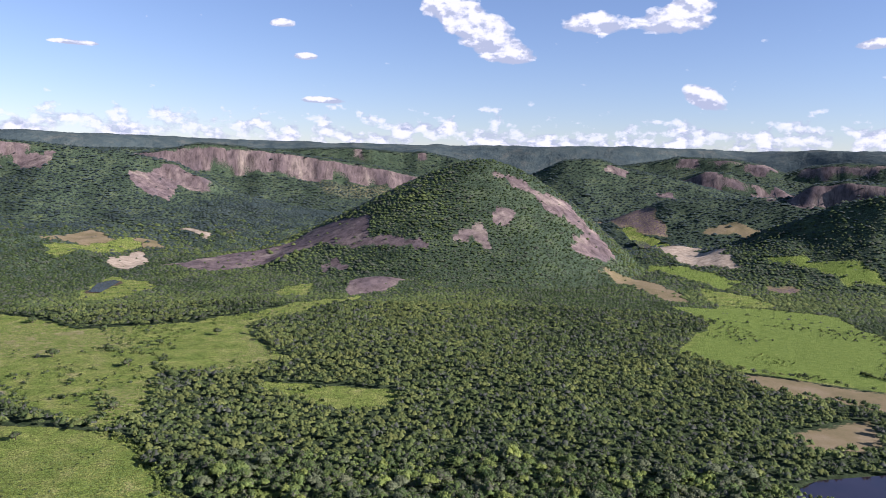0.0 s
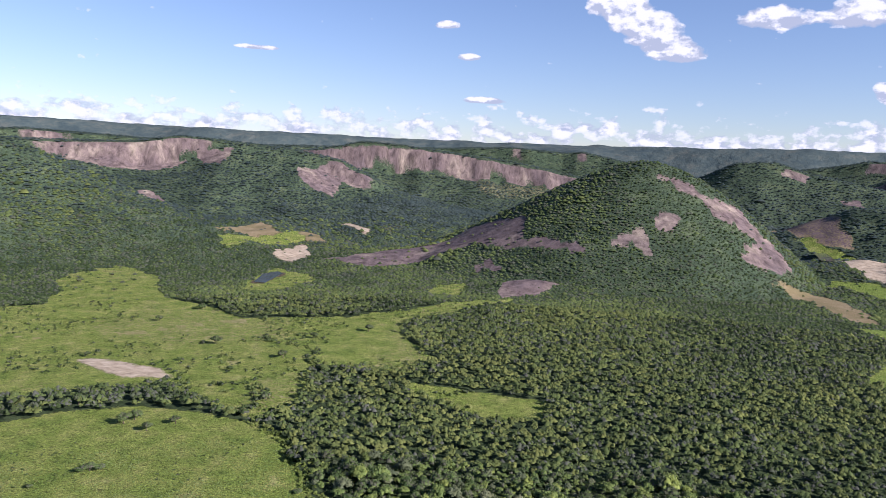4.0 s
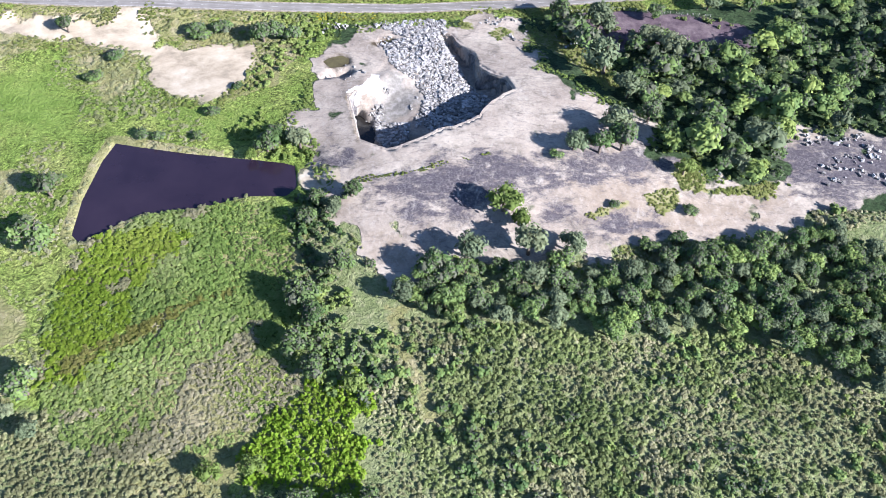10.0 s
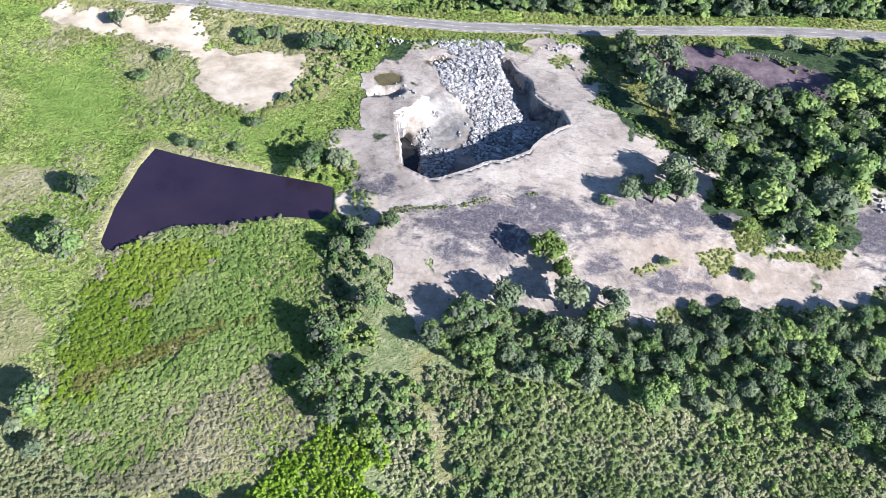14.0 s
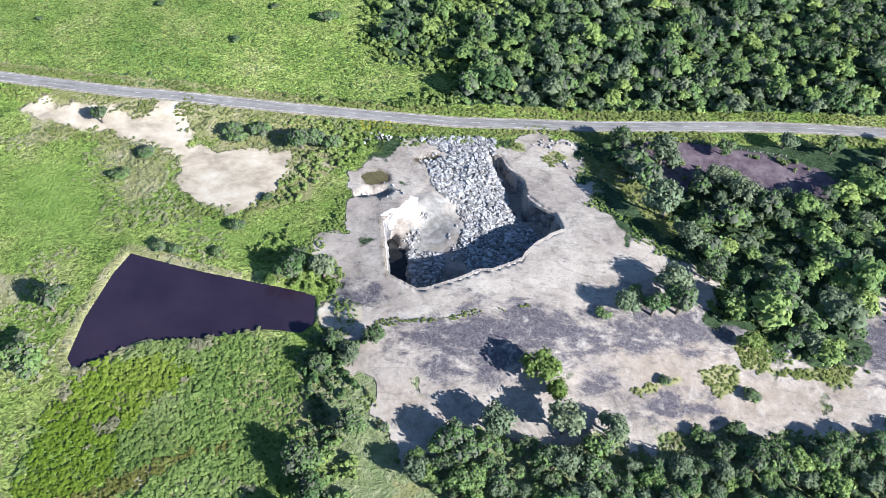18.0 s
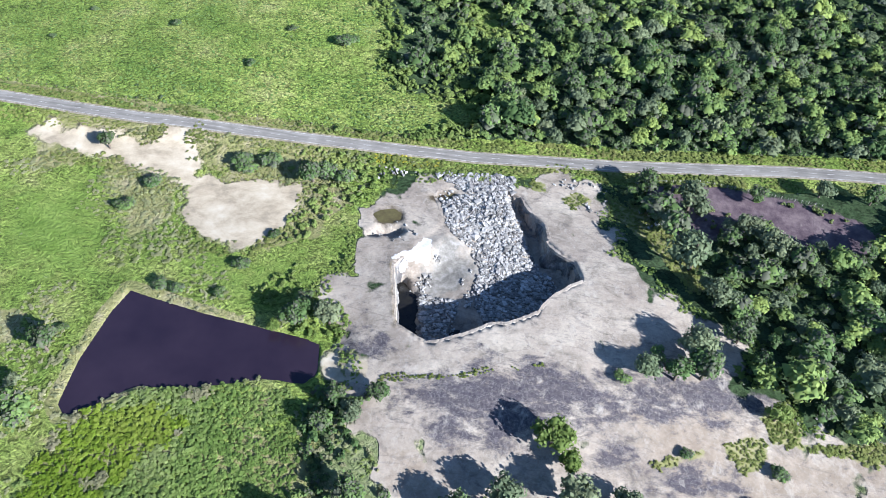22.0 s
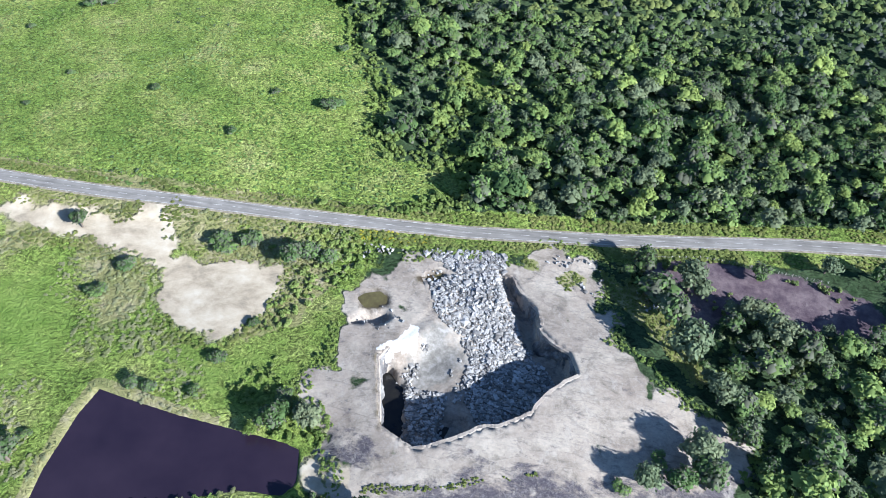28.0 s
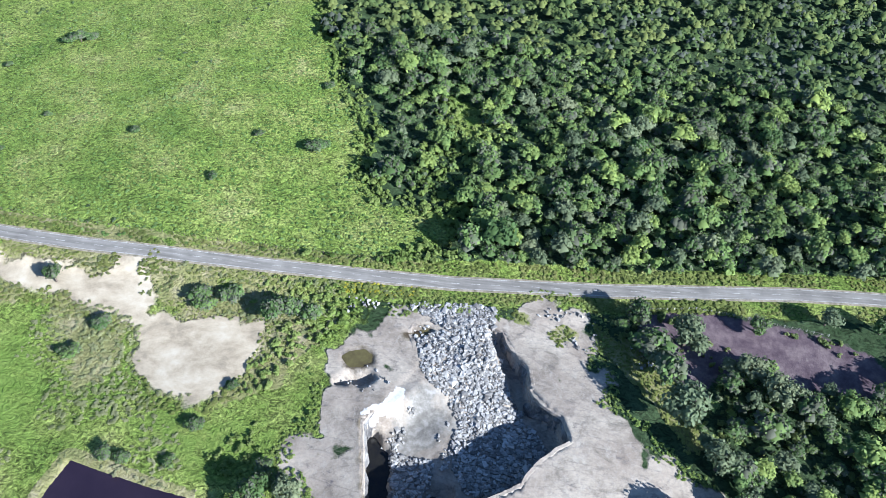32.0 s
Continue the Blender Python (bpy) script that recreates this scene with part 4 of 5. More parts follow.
def forest():
    # far woods
    rng = np.random.default_rng(2)
    x, y = scatter(1, 1150, 3750, lambda r: 0.0044 * r if r < 1800 else min(0.0046 * r, 12.0))
    ok, z, free = wooded(x, y)
    ok |= (rng.random(len(x)) < 0.035) & (region(x, y, [POND2, LAKE2, E5, E7], 3) < 0.4)
    x, y, z = x[ok], y[ok], z[ok]
    dist = np.hypot(x, y + 290)
    patch = fbm(x, y, 260, 4, 93)
    size = 0.0019 * np.minimum(dist, 2300) * rng.lognormal(0.0, 0.30, len(x)) * (1 + 0.4 * patch)
    dome = [(v * (1.45, 1.45, 1.1), f) for v, f in (blobs(np.random.default_rng(100 + k), np.array([(0, 0, 0.0)]), np.array([0.8]), DOME_F) for k in range(10))]
    tint = np.clip(rng.beta(2, 2, len(x)) * 0.75 - 0.02 + 0.75 * patch, 0, 1)
    # woods farther back take the leaf colour tinted for haze
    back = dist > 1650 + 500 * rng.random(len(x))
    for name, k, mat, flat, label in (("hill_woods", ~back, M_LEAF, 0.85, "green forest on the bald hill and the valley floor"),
                                ("range_woods", back, M_HAZEWOOD, 0.62, "dry forest on the distant ranges, tinted blue-grey for haze")):
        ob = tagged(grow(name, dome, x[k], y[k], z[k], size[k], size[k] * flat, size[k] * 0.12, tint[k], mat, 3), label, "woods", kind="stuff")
        ob.data.polygons.foreach_set("use_smooth", np.ones(len(ob.data.polygons), bool))
    # middle woods
    x, y = scatter(4, 520, 1150, lambda r: 8.0)
    ok, z, _ = wooded(x, y)
    x, y, z = x[ok], y[ok], z[ok]
    size = rng.uniform(3.2, 6.4, len(x))
    mid = [crown(200 + k, 7, 9, 0.22, faces=DOME_F) for k in range(10)]
    tagged(grow("middle_woods", mid, x, y, z, size, size * rng.uniform(0.8, 1.15, len(x)), size * 0.6 + 0.6, np.clip(rng.beta(2, 2, len(x)) + 0.5 * fbm(x, y, 200, 3, 92), 0, 1), M_MIDDLE, 5),
           "dense green dry forest beyond the road", "woods", kind="stuff")
    # near woods: clumps of low crowns, taller single ones and greyish kinds among them
    x, y = scatter(6, 150, 520, lambda r: 7.2)
    ok, z, _ = wooded(x, y)
    ok &= ~inside(x, y, WOOD_S) & ~inside(x, y, GLADE) & (edge_gap(x, y, FIELDN) + 12 * fbm(x, y, 25, 3, 98) > 4) & (edge_gap(x, y, WEDGE) + 9 * fbm(x, y, 14, 3, 99) > 0)
    x, y, z = x[ok], y[ok], z[ok]
    size = np.clip(3.7 * rng.lognormal(0.05, 0.38, len(x)), 1.7, 7.4) * (1 + 0.5 * fbm(x, y, 40, 2, 95))
    tall = size * rng.uniform(0.75, 1.35, len(x))
    lift = size * 0.7 + 0.8 + np.where(rng.random(len(x)) < 0.25, rng.uniform(1.0, 3.6, len(x)), 0)
    near = [crown(300 + k, 17, 165, 0.108, faces=DOME_F, core=0.92) for k in range(10)]
    rim = np.maximum(0.7 * sstep(16, 4, edge_gap(x, y, FIELDN)), sstep(14, 2, edge_gap(x, y, WEDGE)))
    tint = np.clip(np.where(rng.random(len(x)) < 0.1, 1.0, rng.beta(1.5, 1.7, len(x)) * 0.85) + 0.35 * rim, 0, 1)
    grey = rng.random(len(x)) < (0.24 + 0.3 * fbm(x, y, 60, 3, 96)) * (1 - rim)
    for name, k, mat, label in (("near_woods", ~grey, M_CROWN, "dense forest of rounded broadleaf crowns beside the road"),
                                ("grey_woods", grey, M_GREY, "grey-green crowns standing in the forest by the road")):
        tagged(grow(name, near, x[k], y[k], z[k], size[k], tall[k], lift[k], tint[k], mat, 7), label, "woods", kind="stuff")


def tufts():
    """Rank grass, reeds and scrub, too many to count."""
    rng = np.random.default_rng(11)
    tuft = [crown(400 + k, 1, 9, 0.42, 0.45, 1.0, DOME_F, 0.35) for k in range(5)]
    hummock = [crown(420 + k, 3, 18, 0.25, 0.55, 0.9, DOME_F, 0.8) for k in range(6)]
    bush = [crown(440 + k, 4, 34, 0.21, 0.8, 0.6) for k in range(8)]

    low_bush = [crown(460 + k, 2, 15, 0.25, 0.7, 0.7, DOME_F) for k in range(8)]

    def plant(name, seed, r0, r1, gap, keep, variants, lo, hi, flat, mat, label, category):
        x, y = scatter(seed, r0, r1, lambda r: gap, -72, 62 if r0 < 300 else 49)
        k = keep(x, y)
        x, y = x[k], y[k]
        size = rng.uniform(lo, hi, len(x)) * (1 + 0.6 * fbm(x, y, 25, 3, seed))
        z = terrain(x, y)
        tint = np.clip(0.5 + 0.9 * fbm(x, y, 30, 4, seed + 1) + rng.normal(0, 0.13, len(x)), 0, 1)
        tagged(grow(name, variants, x, y, z, size, size * flat, size * 0.22 * flat, tint, mat, seed), label, category, kind="stuff")

    bare = [SAND, POND, ROCK, EAST, PURPLE, WOOD_E, WOOD_S]

    def rank(x, y):
        k = (x < -24) & (y < road_y(x) - 5) & (region(x, y, [SAND, POND, ROCK, REED, BRIGHT, ROUGH], 1) < 0.5)
        return k & (fbm(x, y, 18, 3, 55) > -0.1 + 0.6 * region(x, y, [MEADOW], 22))

    def pasture(x, y):
        return inside(x, y, FIELDN) & (y > road_y(x) + 6) & (line_gap(x, y, FENCE_LINE)[0] > 1.5) & (fbm(x, y, 20, 3, 56) > -0.5)

    def verge(x, y):
        d = np.abs(y - road_y(x))
        return (d > 4.4) & (d < 11) & (region(x, y, [SAND, ROCK], 1) < 0.5) & (fbm(x, y, 12, 2, 57) > -0.3)

    plant("rank_grass", 12, 90, 360, 2.7, rank, hummock, 0.8, 2.1, 0.42, M_RANK, "pale rank grass in tufts round the pond", "grass")
    plant("pasture_grass", 13, 330, 560, 2.9, pasture, tuft, 0.6, 1.3, 0.5, M_GRASS, "green pasture grass north of the road", "grass")
    plant("yellow_weeds", 33, 320, 380, 1.3, lambda x, y: (np.abs(y - road_y(x) + 6.5) < 2.6) & (x > -42) & (x < -14) & (fbm(x, y, 6, 2, 104) > -0.3), tuft, 0.8, 1.4, 0.45, M_YELLOW, "strip of yellow flowering weeds on the verge", "weeds")
    plant("verge_weeds", 14, 310, 480, 1.6, verge, tuft, 0.9, 1.7, 0.42, M_VERGE, "yellow-green weeds along the road verge", "weeds")
    def zone(x, y):
        """Which growth stands where in the old pond bed: 0 reed, 1 lime sedge, 2 withered, 3 brown."""
        j = 0.75 * fbm(x, y, 16, 4, 65) + 0.25 * fbm(x, y, 4, 2, 66)
        k = np.where(region(x, y, [REED_NW], 7) + j > 0.5, 1, 0)
        k = np.where(region(x, y, [REED_SE], 12) + 1.8 * j > 0.6, 2, k)
        return np.where(region(x, y, [REED_STRIP], 3) + j > 0.5, 3, k)

    for k, name, mat, label in ((0, "reeds", M_REED, "matted green reeds choking the old pond bed"), (1, "lime_sedge", M_SEDGE, "lime-green sedge in the old pond bed"),
                                (2, "withered_reeds", M_SERE, "withered grey-brown reeds"), (3, "brown_sedge", M_PEAT, "strip of brownish sedge across the reeds")):
        plant(name, 15, 90, 260, 1.5, lambda x, y: (region(x, y, [REED], 3) + 0.4 * fbm(x, y, 8, 3, 69) > 0.5) & (edge_gap(x, y, POND) > -0.5) & (zone(x, y) == k), hummock, 0.9, 2.4, 0.55, mat, label, "reeds")
    plant("bright_reeds", 16, 90, 180, 1.5, lambda x, y: (region(x, y, [BRIGHT], 7) + 0.8 * fbm(x, y, 11, 3, 68) > 0.5) & (x < -3), hummock, 1.0, 2.0, 1.2, M_BRIGHT, "bright yellow-green swamp plants", "reeds")
    def brake(x, y):
        return ((x > -22) | inside(x, y, ROUGH)) & (region(x, y, [BRIGHT, WOOD_S, HEDGE, ROCK, TRACK, REED], 1) < 0.5) & (y < -78) & (fbm(x, y, 9, 2, 58) > -0.62)

    def sere(x, y):
        return 0.8 * fbm(x, y, 34, 4, 87) + 0.5 * fbm(x, y, 5, 2, 88) > np.where(x < -40, -0.25, 0.06)

    plant("scrub", 17, 85, 290, 1.6, lambda x, y: brake(x, y) & ~sere(x, y), low_bush, 0.8, 2.3, 0.8, M_SCRUB, "grey-green thorny scrub", "scrub")
    plant("dry_scrub", 17, 85, 290, 1.6, lambda x, y: brake(x, y) & sere(x, y), low_bush, 0.7, 2.0, 0.75, M_TWIG, "dry straw-coloured scrub", "scrub")
    plant("undergrowth", 29, 200, 420, 4.3, lambda x, y: (region(x, y, [WOOD_E], 2) > 0.5) & (region(x, y, [PURPLE, ROCK, EAST], 2) < 0.5), low_bush, 1.3, 2.9, 0.9, M_MIDDLE, "low undergrowth between the trees", "bushes")
    plant("thicket", 30, 335, 520, 4.6, lambda x, y: (y > road_y(x) + 11) & (edge_gap(x, y, FIELDN) > 10) & (region(x, y, [GLADE], 2) < 0.5), low_bush, 1.8, 3.6, 1.1, M_CROWN, "low thicket under the forest crowns", "bushes")

    def rim(x, y):
        g = edge_gap(x, y, ROCK)
        return (g > -2.5) & (g < 5) & (fbm(x, y, 9, 3, 71) + 0.12 * g > 0.05) & (edge_gap(x, y, EAST) > 0) & (edge_gap(x, y, POND) > 1)

    plant("rim_weeds", 31, 190, 350, 1.7, rim, hummock, 0.7, 1.7, 0.6, M_FRINGE, "green weeds along the edge of the bare granite", "weeds")
    plant("seam_weeds", 32, 190, 290, 1.0, lambda x, y: (line_gap(x, y, [(-22, -66), (-8, -65), (8, -63), (22, -58), (34, -56)])[0] < 0.9 + 1.2 * fbm(x, y, 6, 2, 72)) & (fbm(x, y, 5, 2, 73) > -0.15), tuft, 0.5, 1.1, 0.5, M_VERGE, "tufts growing in a seam across the granite", "weeds")
    plant("brush", 23, 85, 290, 4.8, lambda x, y: (x > -22) & (region(x, y, [BRIGHT, WOOD_S, HEDGE, ROCK, TRACK, REED], 1) < 0.5) & (y < -78) & (fbm(x, y, 30, 3, 64) > -0.05),
          bush, 1.2, 3.2, 1.0, M_CROWN, "taller green bushes among the scrub", "bushes")
    plant("hedge_bushes", 18, 100, 240, 3.2, lambda x, y: inside(x, y, HEDGE) & (fbm(x, y, 14, 2, 59) > -0.25), bush, 1.5, 3.2, 1.1, M_CROWN, "dense bushes along the old bank", "bushes")
    plant("bank_bushes", 19, 240, 350, 3.6, lambda x, y: (x > -75) & (x < -34) & (y > -50) & (y < 44) & (region(x, y, [SAND, SHORE, ROCK, POND], 2) < 0.3) & (fbm(x, y, 16, 3, 60) > 0.02),
          bush, 1.3, 2.8, 0.9, M_FRINGE, "leafy bushes between sand and quarry", "bushes")
    def fringe(x, y):
        g = edge_gap(x, y, FIELDN)
        return (y > road_y(x) + 8) & (x > -140) & (((g > -4) & (g < 7)) | (edge_gap(x, y, WEDGE) < 3)) & (fbm(x, y, 9, 2, 67) > -0.3)

    plant("edge_bushes", 24, 330, 620, 3.4, fringe, bush, 1.5, 3.4, 0.95, M_FRINGE, "sunlit yellow-green bushes at the forest's edge", "bushes")
    plant("sand_weeds", 25, 270, 360, 1.9, lambda x, y: (region(x, y, [SAND], 9) > 0.05) & (0.75 * fbm(x, y, 20, 4, 85) + 0.35 * fbm(x, y, 7, 3, 86) + region(x, y, [SAND], 7) < 0.45), tuft, 0.7, 1.6, 0.4, M_VERGE, "tufts of weeds along the sand", "weeds")
    plant("turf", 20, 180, 350, 1.3, lambda x, y: region(x, y, TURFS + [STRIP_E], 2) + 0.7 * fbm(x, y, 6, 3, 103) > 0.5, hummock, 0.6, 1.7, 0.45, M_VERGE, "dry turf in hollows of the rock", "grass")
    plant("soil_shrubs", 21, 280, 400, 5.0, lambda x, y: inside(x, y, PURPLE) & (fbm(x, y, 15, 2, 62) > 0.12), bush, 1.2, 2.6, 1.0, M_SCRUB, "low shrubs on burnt soil", "shrubs")
    plant("pasture_shrubs", 26, 330, 620, 8.5, lambda x, y: inside(x, y, FIELDN) & (y > road_y(x) + 12) & (fbm(x, y, 50, 3, 70) > 0.02), bush, 0.5, 1.7, 0.9, M_LEAF, "low shrubs dotted over the pasture", "shrubs")
    def far_pasture(x, y):
        return (inside(x, y, F1) | inside(x, y, E1) | inside(x, y, C1)) & (region(x, y, [R3], 2) < 0.5)

    plant("field_shrubs", 22, 480, 1150, 11, lambda x, y: far_pasture(x, y) & (fbm(x, y, 75, 4, 63) > 0.0), low_bush, 1.4, 4.4, 0.9, M_LEAF, "dark shrubs scattered over the pasture", "shrubs")
    plant("field_bushes", 27, 480, 1150, 9, lambda x, y: far_pasture(x, y) & (fbm(x, y, 110, 3, 74) > 0.24), low_bush, 1.6, 3.6, 0.7, M_FRINGE, "low green bushes spreading over the pasture", "bushes")
    plant("hedgerow", 28, 480, 900, 6, lambda x, y: far_pasture(x, y) & (np.abs(fbm(x, y, 170, 2, 79)) < 0.022), bush, 1.8, 4.2, 1.0, M_LEAF, "uneven hedgerow of dark bushes between pastures", "hedge")


M_RANK = leaf_material("rank_grass", (0.165, 0.188, 0.066), (0.271, 0.277, 0.132), (0.376, 0.356, 0.205), 0.5)
M_YELLOW = leaf_material("yellow_weeds", (0.2, 0.2, 0.02), (0.3, 0.28, 0.03), (0.4, 0.36, 0.05), 0.4)
M_VERGE = leaf_material("verge", (0.112, 0.139, 0.033), (0.165, 0.188, 0.0495), (0.238, 0.238, 0.0792), 0.4)
M_BRIGHT = leaf_material("swamp", (0.0924, 0.172, 0.0106), (0.162, 0.261, 0.0145), (0.238, 0.304, 0.0396), 0.5)
M_FRINGE = leaf_material("fringe_leaves", (0.099, 0.145, 0.0297), (0.165, 0.218, 0.0528), (0.238, 0.277, 0.0858), 0.45)
M_GREY = leaf_material("grey_foliage", (0.0832, 0.112, 0.0568), (0.135, 0.162, 0.0843), (0.198, 0.217, 0.112), 0.36)
forest()
tufts()


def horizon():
    """The plateau on the skyline, four kilometres off and more, tinted blue for haze."""
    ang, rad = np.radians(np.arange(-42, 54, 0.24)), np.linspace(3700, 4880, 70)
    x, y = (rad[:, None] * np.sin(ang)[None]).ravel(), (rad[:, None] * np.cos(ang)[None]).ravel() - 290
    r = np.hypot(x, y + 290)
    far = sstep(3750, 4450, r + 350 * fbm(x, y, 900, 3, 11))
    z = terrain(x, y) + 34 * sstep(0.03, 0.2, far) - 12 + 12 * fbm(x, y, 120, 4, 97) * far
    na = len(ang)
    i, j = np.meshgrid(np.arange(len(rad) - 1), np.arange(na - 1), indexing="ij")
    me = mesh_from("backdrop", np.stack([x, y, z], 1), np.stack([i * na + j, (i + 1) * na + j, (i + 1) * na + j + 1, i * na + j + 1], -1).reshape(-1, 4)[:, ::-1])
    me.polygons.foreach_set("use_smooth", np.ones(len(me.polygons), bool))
    m, t, b = material("hazed_plateau", 0.95, 0.05)
    # blue in these greens is haze put into the base colour
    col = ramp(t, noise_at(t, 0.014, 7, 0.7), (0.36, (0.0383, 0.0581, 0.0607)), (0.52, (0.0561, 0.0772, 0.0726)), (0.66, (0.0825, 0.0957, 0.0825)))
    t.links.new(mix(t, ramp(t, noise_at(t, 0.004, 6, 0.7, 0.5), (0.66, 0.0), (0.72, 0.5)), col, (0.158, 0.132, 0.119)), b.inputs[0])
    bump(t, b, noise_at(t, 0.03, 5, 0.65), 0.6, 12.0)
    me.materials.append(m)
    tagged(new("backdrop", me), "wooded plateau on the far horizon, tinted blue for haze", "hills", kind="structure")


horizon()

# ---- road, ponds, quarry ----
def part(name, bm, mat, parent=None, label=""):
    me = bpy.data.meshes.new(name)
    bm.to_mesh(me)
    bm.free()
    me.materials.append(mat)
    ob = new(name, me)
    ob.parent = parent
    if label:
        ob["label"] = label
    return ob


M_ROAD, t, b = material("asphalt", 0.88)
t.links.new(mix(t, 1.0, ramp(t, noise_at(t, 0.35, 5, 0.6, 0, (0.12, 2.2, 1, 2)), (0.3, (0.125, 0.113, 0.096)), (0.5, (0.166, 0.152, 0.13)), (0.7, (0.216, 0.199, 0.172))),
                ramp(t, noise_at(t, 0.12, 5, 0.65), (0.3, 0.78), (0.7, 1.18)), "MULTIPLY"), b.inputs[0])
M_LINE, t, b = material("road_paint", 0.7)
t.links.new(ramp(t, noise_at(t, 0.5, 5, 0.7), (0.36, (0.17, 0.158, 0.138)), (0.56, (0.42, 0.4, 0.36))), b.inputs[0])
M_GRIT, t, b = material("road_shoulder", 0.95)
t.links.new(ramp(t, noise_at(t, 0.5, 6, 0.7), (0.34, (0.1, 0.09, 0.06)), (0.5, (0.2, 0.17, 0.12)), (0.66, (0.29, 0.25, 0.19))), b.inputs[0])
M_WATER, t, b = material("pond_water", 0.12, 0.35)
t.links.new(ramp(t, noise_at(t, 0.06, 4), (0.3, (0.0119, 0.00792, 0.0145)), (0.7, (0.0198, 0.0132, 0.0211))), b.inputs[0])
bump(t, b, noise_at(t, 1.5, 3), 0.05, 0.05)


def strip(name, side, half, up, mat, xs, parent=None):
    """A band along the road, side metres off its middle."""
    bm = bmesh.new()
    rows = []
    for x in xs:
        y, z = float(road_y(x)), float(road_z(x))
        k = (float(road_y(x + 1)) - float(road_y(x - 1))) / 2
        n = Vector((-k, 1, 0)).normalized()
        rows.append([bm.verts.new(Vector((x, y, z + u)) + n * (side + s * half)) for s, u in ((-1, up - 0.3), (-1, up), (1, up), (1, up - 0.3))])
    for a, c in zip(rows, rows[1:]):
        for k in range(3):
            bm.faces.new((a[k], c[k], c[k + 1], a[k + 1]))
    return part(name, bm, mat, parent)


def road():
    xs = np.arange(-420, 521, 4.0)
    top = tagged(strip("road", 0, 3.0, 0.0, M_ROAD, xs), "narrow grey asphalt country road", "road", kind="structure")
    for side in (-3.4, 3.4):
        strip("shoulder", side, 0.5, -0.06, M_GRIT, xs, top)
    for side in (-2.75, 2.75):
        strip("edge_line", side, 0.07, 0.02, M_LINE, xs, top)
    for k in range(-36, 44):
        strip("dash", 0, 0.07, 0.02, M_LINE, [k * 8.0, k * 8.0 + 2, k * 8.0 + 3.6], top)
    return top


def sheet(name, poly, z, mat, label, category):
    bm = bmesh.new()
    bm.faces.new([bm.verts.new((x, y, z)) for x, y in poly])
    bmesh.ops.triangulate(bm, faces=bm.faces)
    bmesh.ops.recalc_face_normals(bm, faces=bm.faces)
    return tagged(part(name, bm, mat), label, category, kind="structure")


road()
mx, my = sum(p[0] for p in POND) / len(POND), sum(p[1] for p in POND) / len(POND)
sheet("water", [(mx + (x - mx) * 1.03, my + (y - my) * 1.04) for x, y in POND], -3.75, M_WATER, "still dark brown quarry pond water", "pond")
M_DARK, t, b = material("pit_water", 0.1, 0.25)
t.links.new(ramp(t, noise_at(t, 0.3, 4), (0.3, (0.006, 0.006, 0.007)), (0.7, (0.014, 0.013, 0.01))), b.inputs[0])
sheet("water", [(-25, -16), (-10, -12), (4, -18), (10, -45), (-3, -52), (-19, -45)], -11.6, M_DARK, "black rain water in the corner of the quarry", "pool")
M_POOL, t, b = material("pool_water", 0.2, 0.3)
t.links.new(ramp(t, noise_at(t, 0.2, 4), (0.3, (0.033, 0.0231, 0.0132)), (0.7, (0.0924, 0.0792, 0.0297))), b.inputs[0])
M_POND, t, b = material("pasture_pond", 0.15, 1.0)
t.links.new(ramp(t, noise_at(t, 0.05, 3), (0.3, (0.033, 0.0396, 0.0396)), (0.7, (0.0594, 0.066, 0.066))), b.inputs[0])
for poly in POOLS:
    mid = np.array(poly, float).mean(0)
    sheet("water", [tuple(mid + (np.array(p) - mid) * 0.9) for p in poly], float(terrain(mid[:1], mid[1:])[0]) + 0.3, M_POOL, "shallow brown rain pool on the granite", "pool")
for poly in (POND2, LAKE, LAKE2):
    px, py = np.array(poly, float).T
    sheet("water", poly, float(terrain(px, py).max()) + 0.6, M_WATER if poly is LAKE else M_POND, "small pond among pasture", "pond")

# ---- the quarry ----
# grey water-stained granite, its colour also lowered to deepen the pit's shade
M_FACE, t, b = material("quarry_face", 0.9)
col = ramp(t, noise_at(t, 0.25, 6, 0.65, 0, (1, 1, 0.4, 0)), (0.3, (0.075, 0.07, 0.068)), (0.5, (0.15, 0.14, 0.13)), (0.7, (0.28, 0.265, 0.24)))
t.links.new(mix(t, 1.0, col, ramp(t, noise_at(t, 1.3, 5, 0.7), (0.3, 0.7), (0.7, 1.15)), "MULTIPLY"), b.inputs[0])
bump(t, b, noise_at(t, 0.6, 7, 0.72), 1.0, 1.2)
M_RIM, t, b = material("granite_rim", 0.92)
t.links.new(rock_colour(t), b.inputs[0])
bump(t, b, noise_at(t, 0.5, 6, 0.65), 0.7, 0.3)
M_STONE, t, b = material("broken_granite", 0.9)
info = t.nodes.new("ShaderNodeObjectInfo")
geo = t.nodes.new("ShaderNodeNewGeometry")
vary = calc(t, "FRACT", calc(t, "ADD", info.outputs["Random"], geo.outputs["Random Per Island"]), 0)
col = ramp(t, vary, (0.0, (0.11, 0.101, 0.09)), (0.4, (0.22, 0.207, 0.186)), (1.0, (0.4, 0.38, 0.345)))
t.links.new(mix(t, 1.0, col, ramp(t, noise_at(t, 1.5, 5, 0.7), (0.3, 0.78), (0.7, 1.1)), "MULTIPLY"), b.inputs[0])


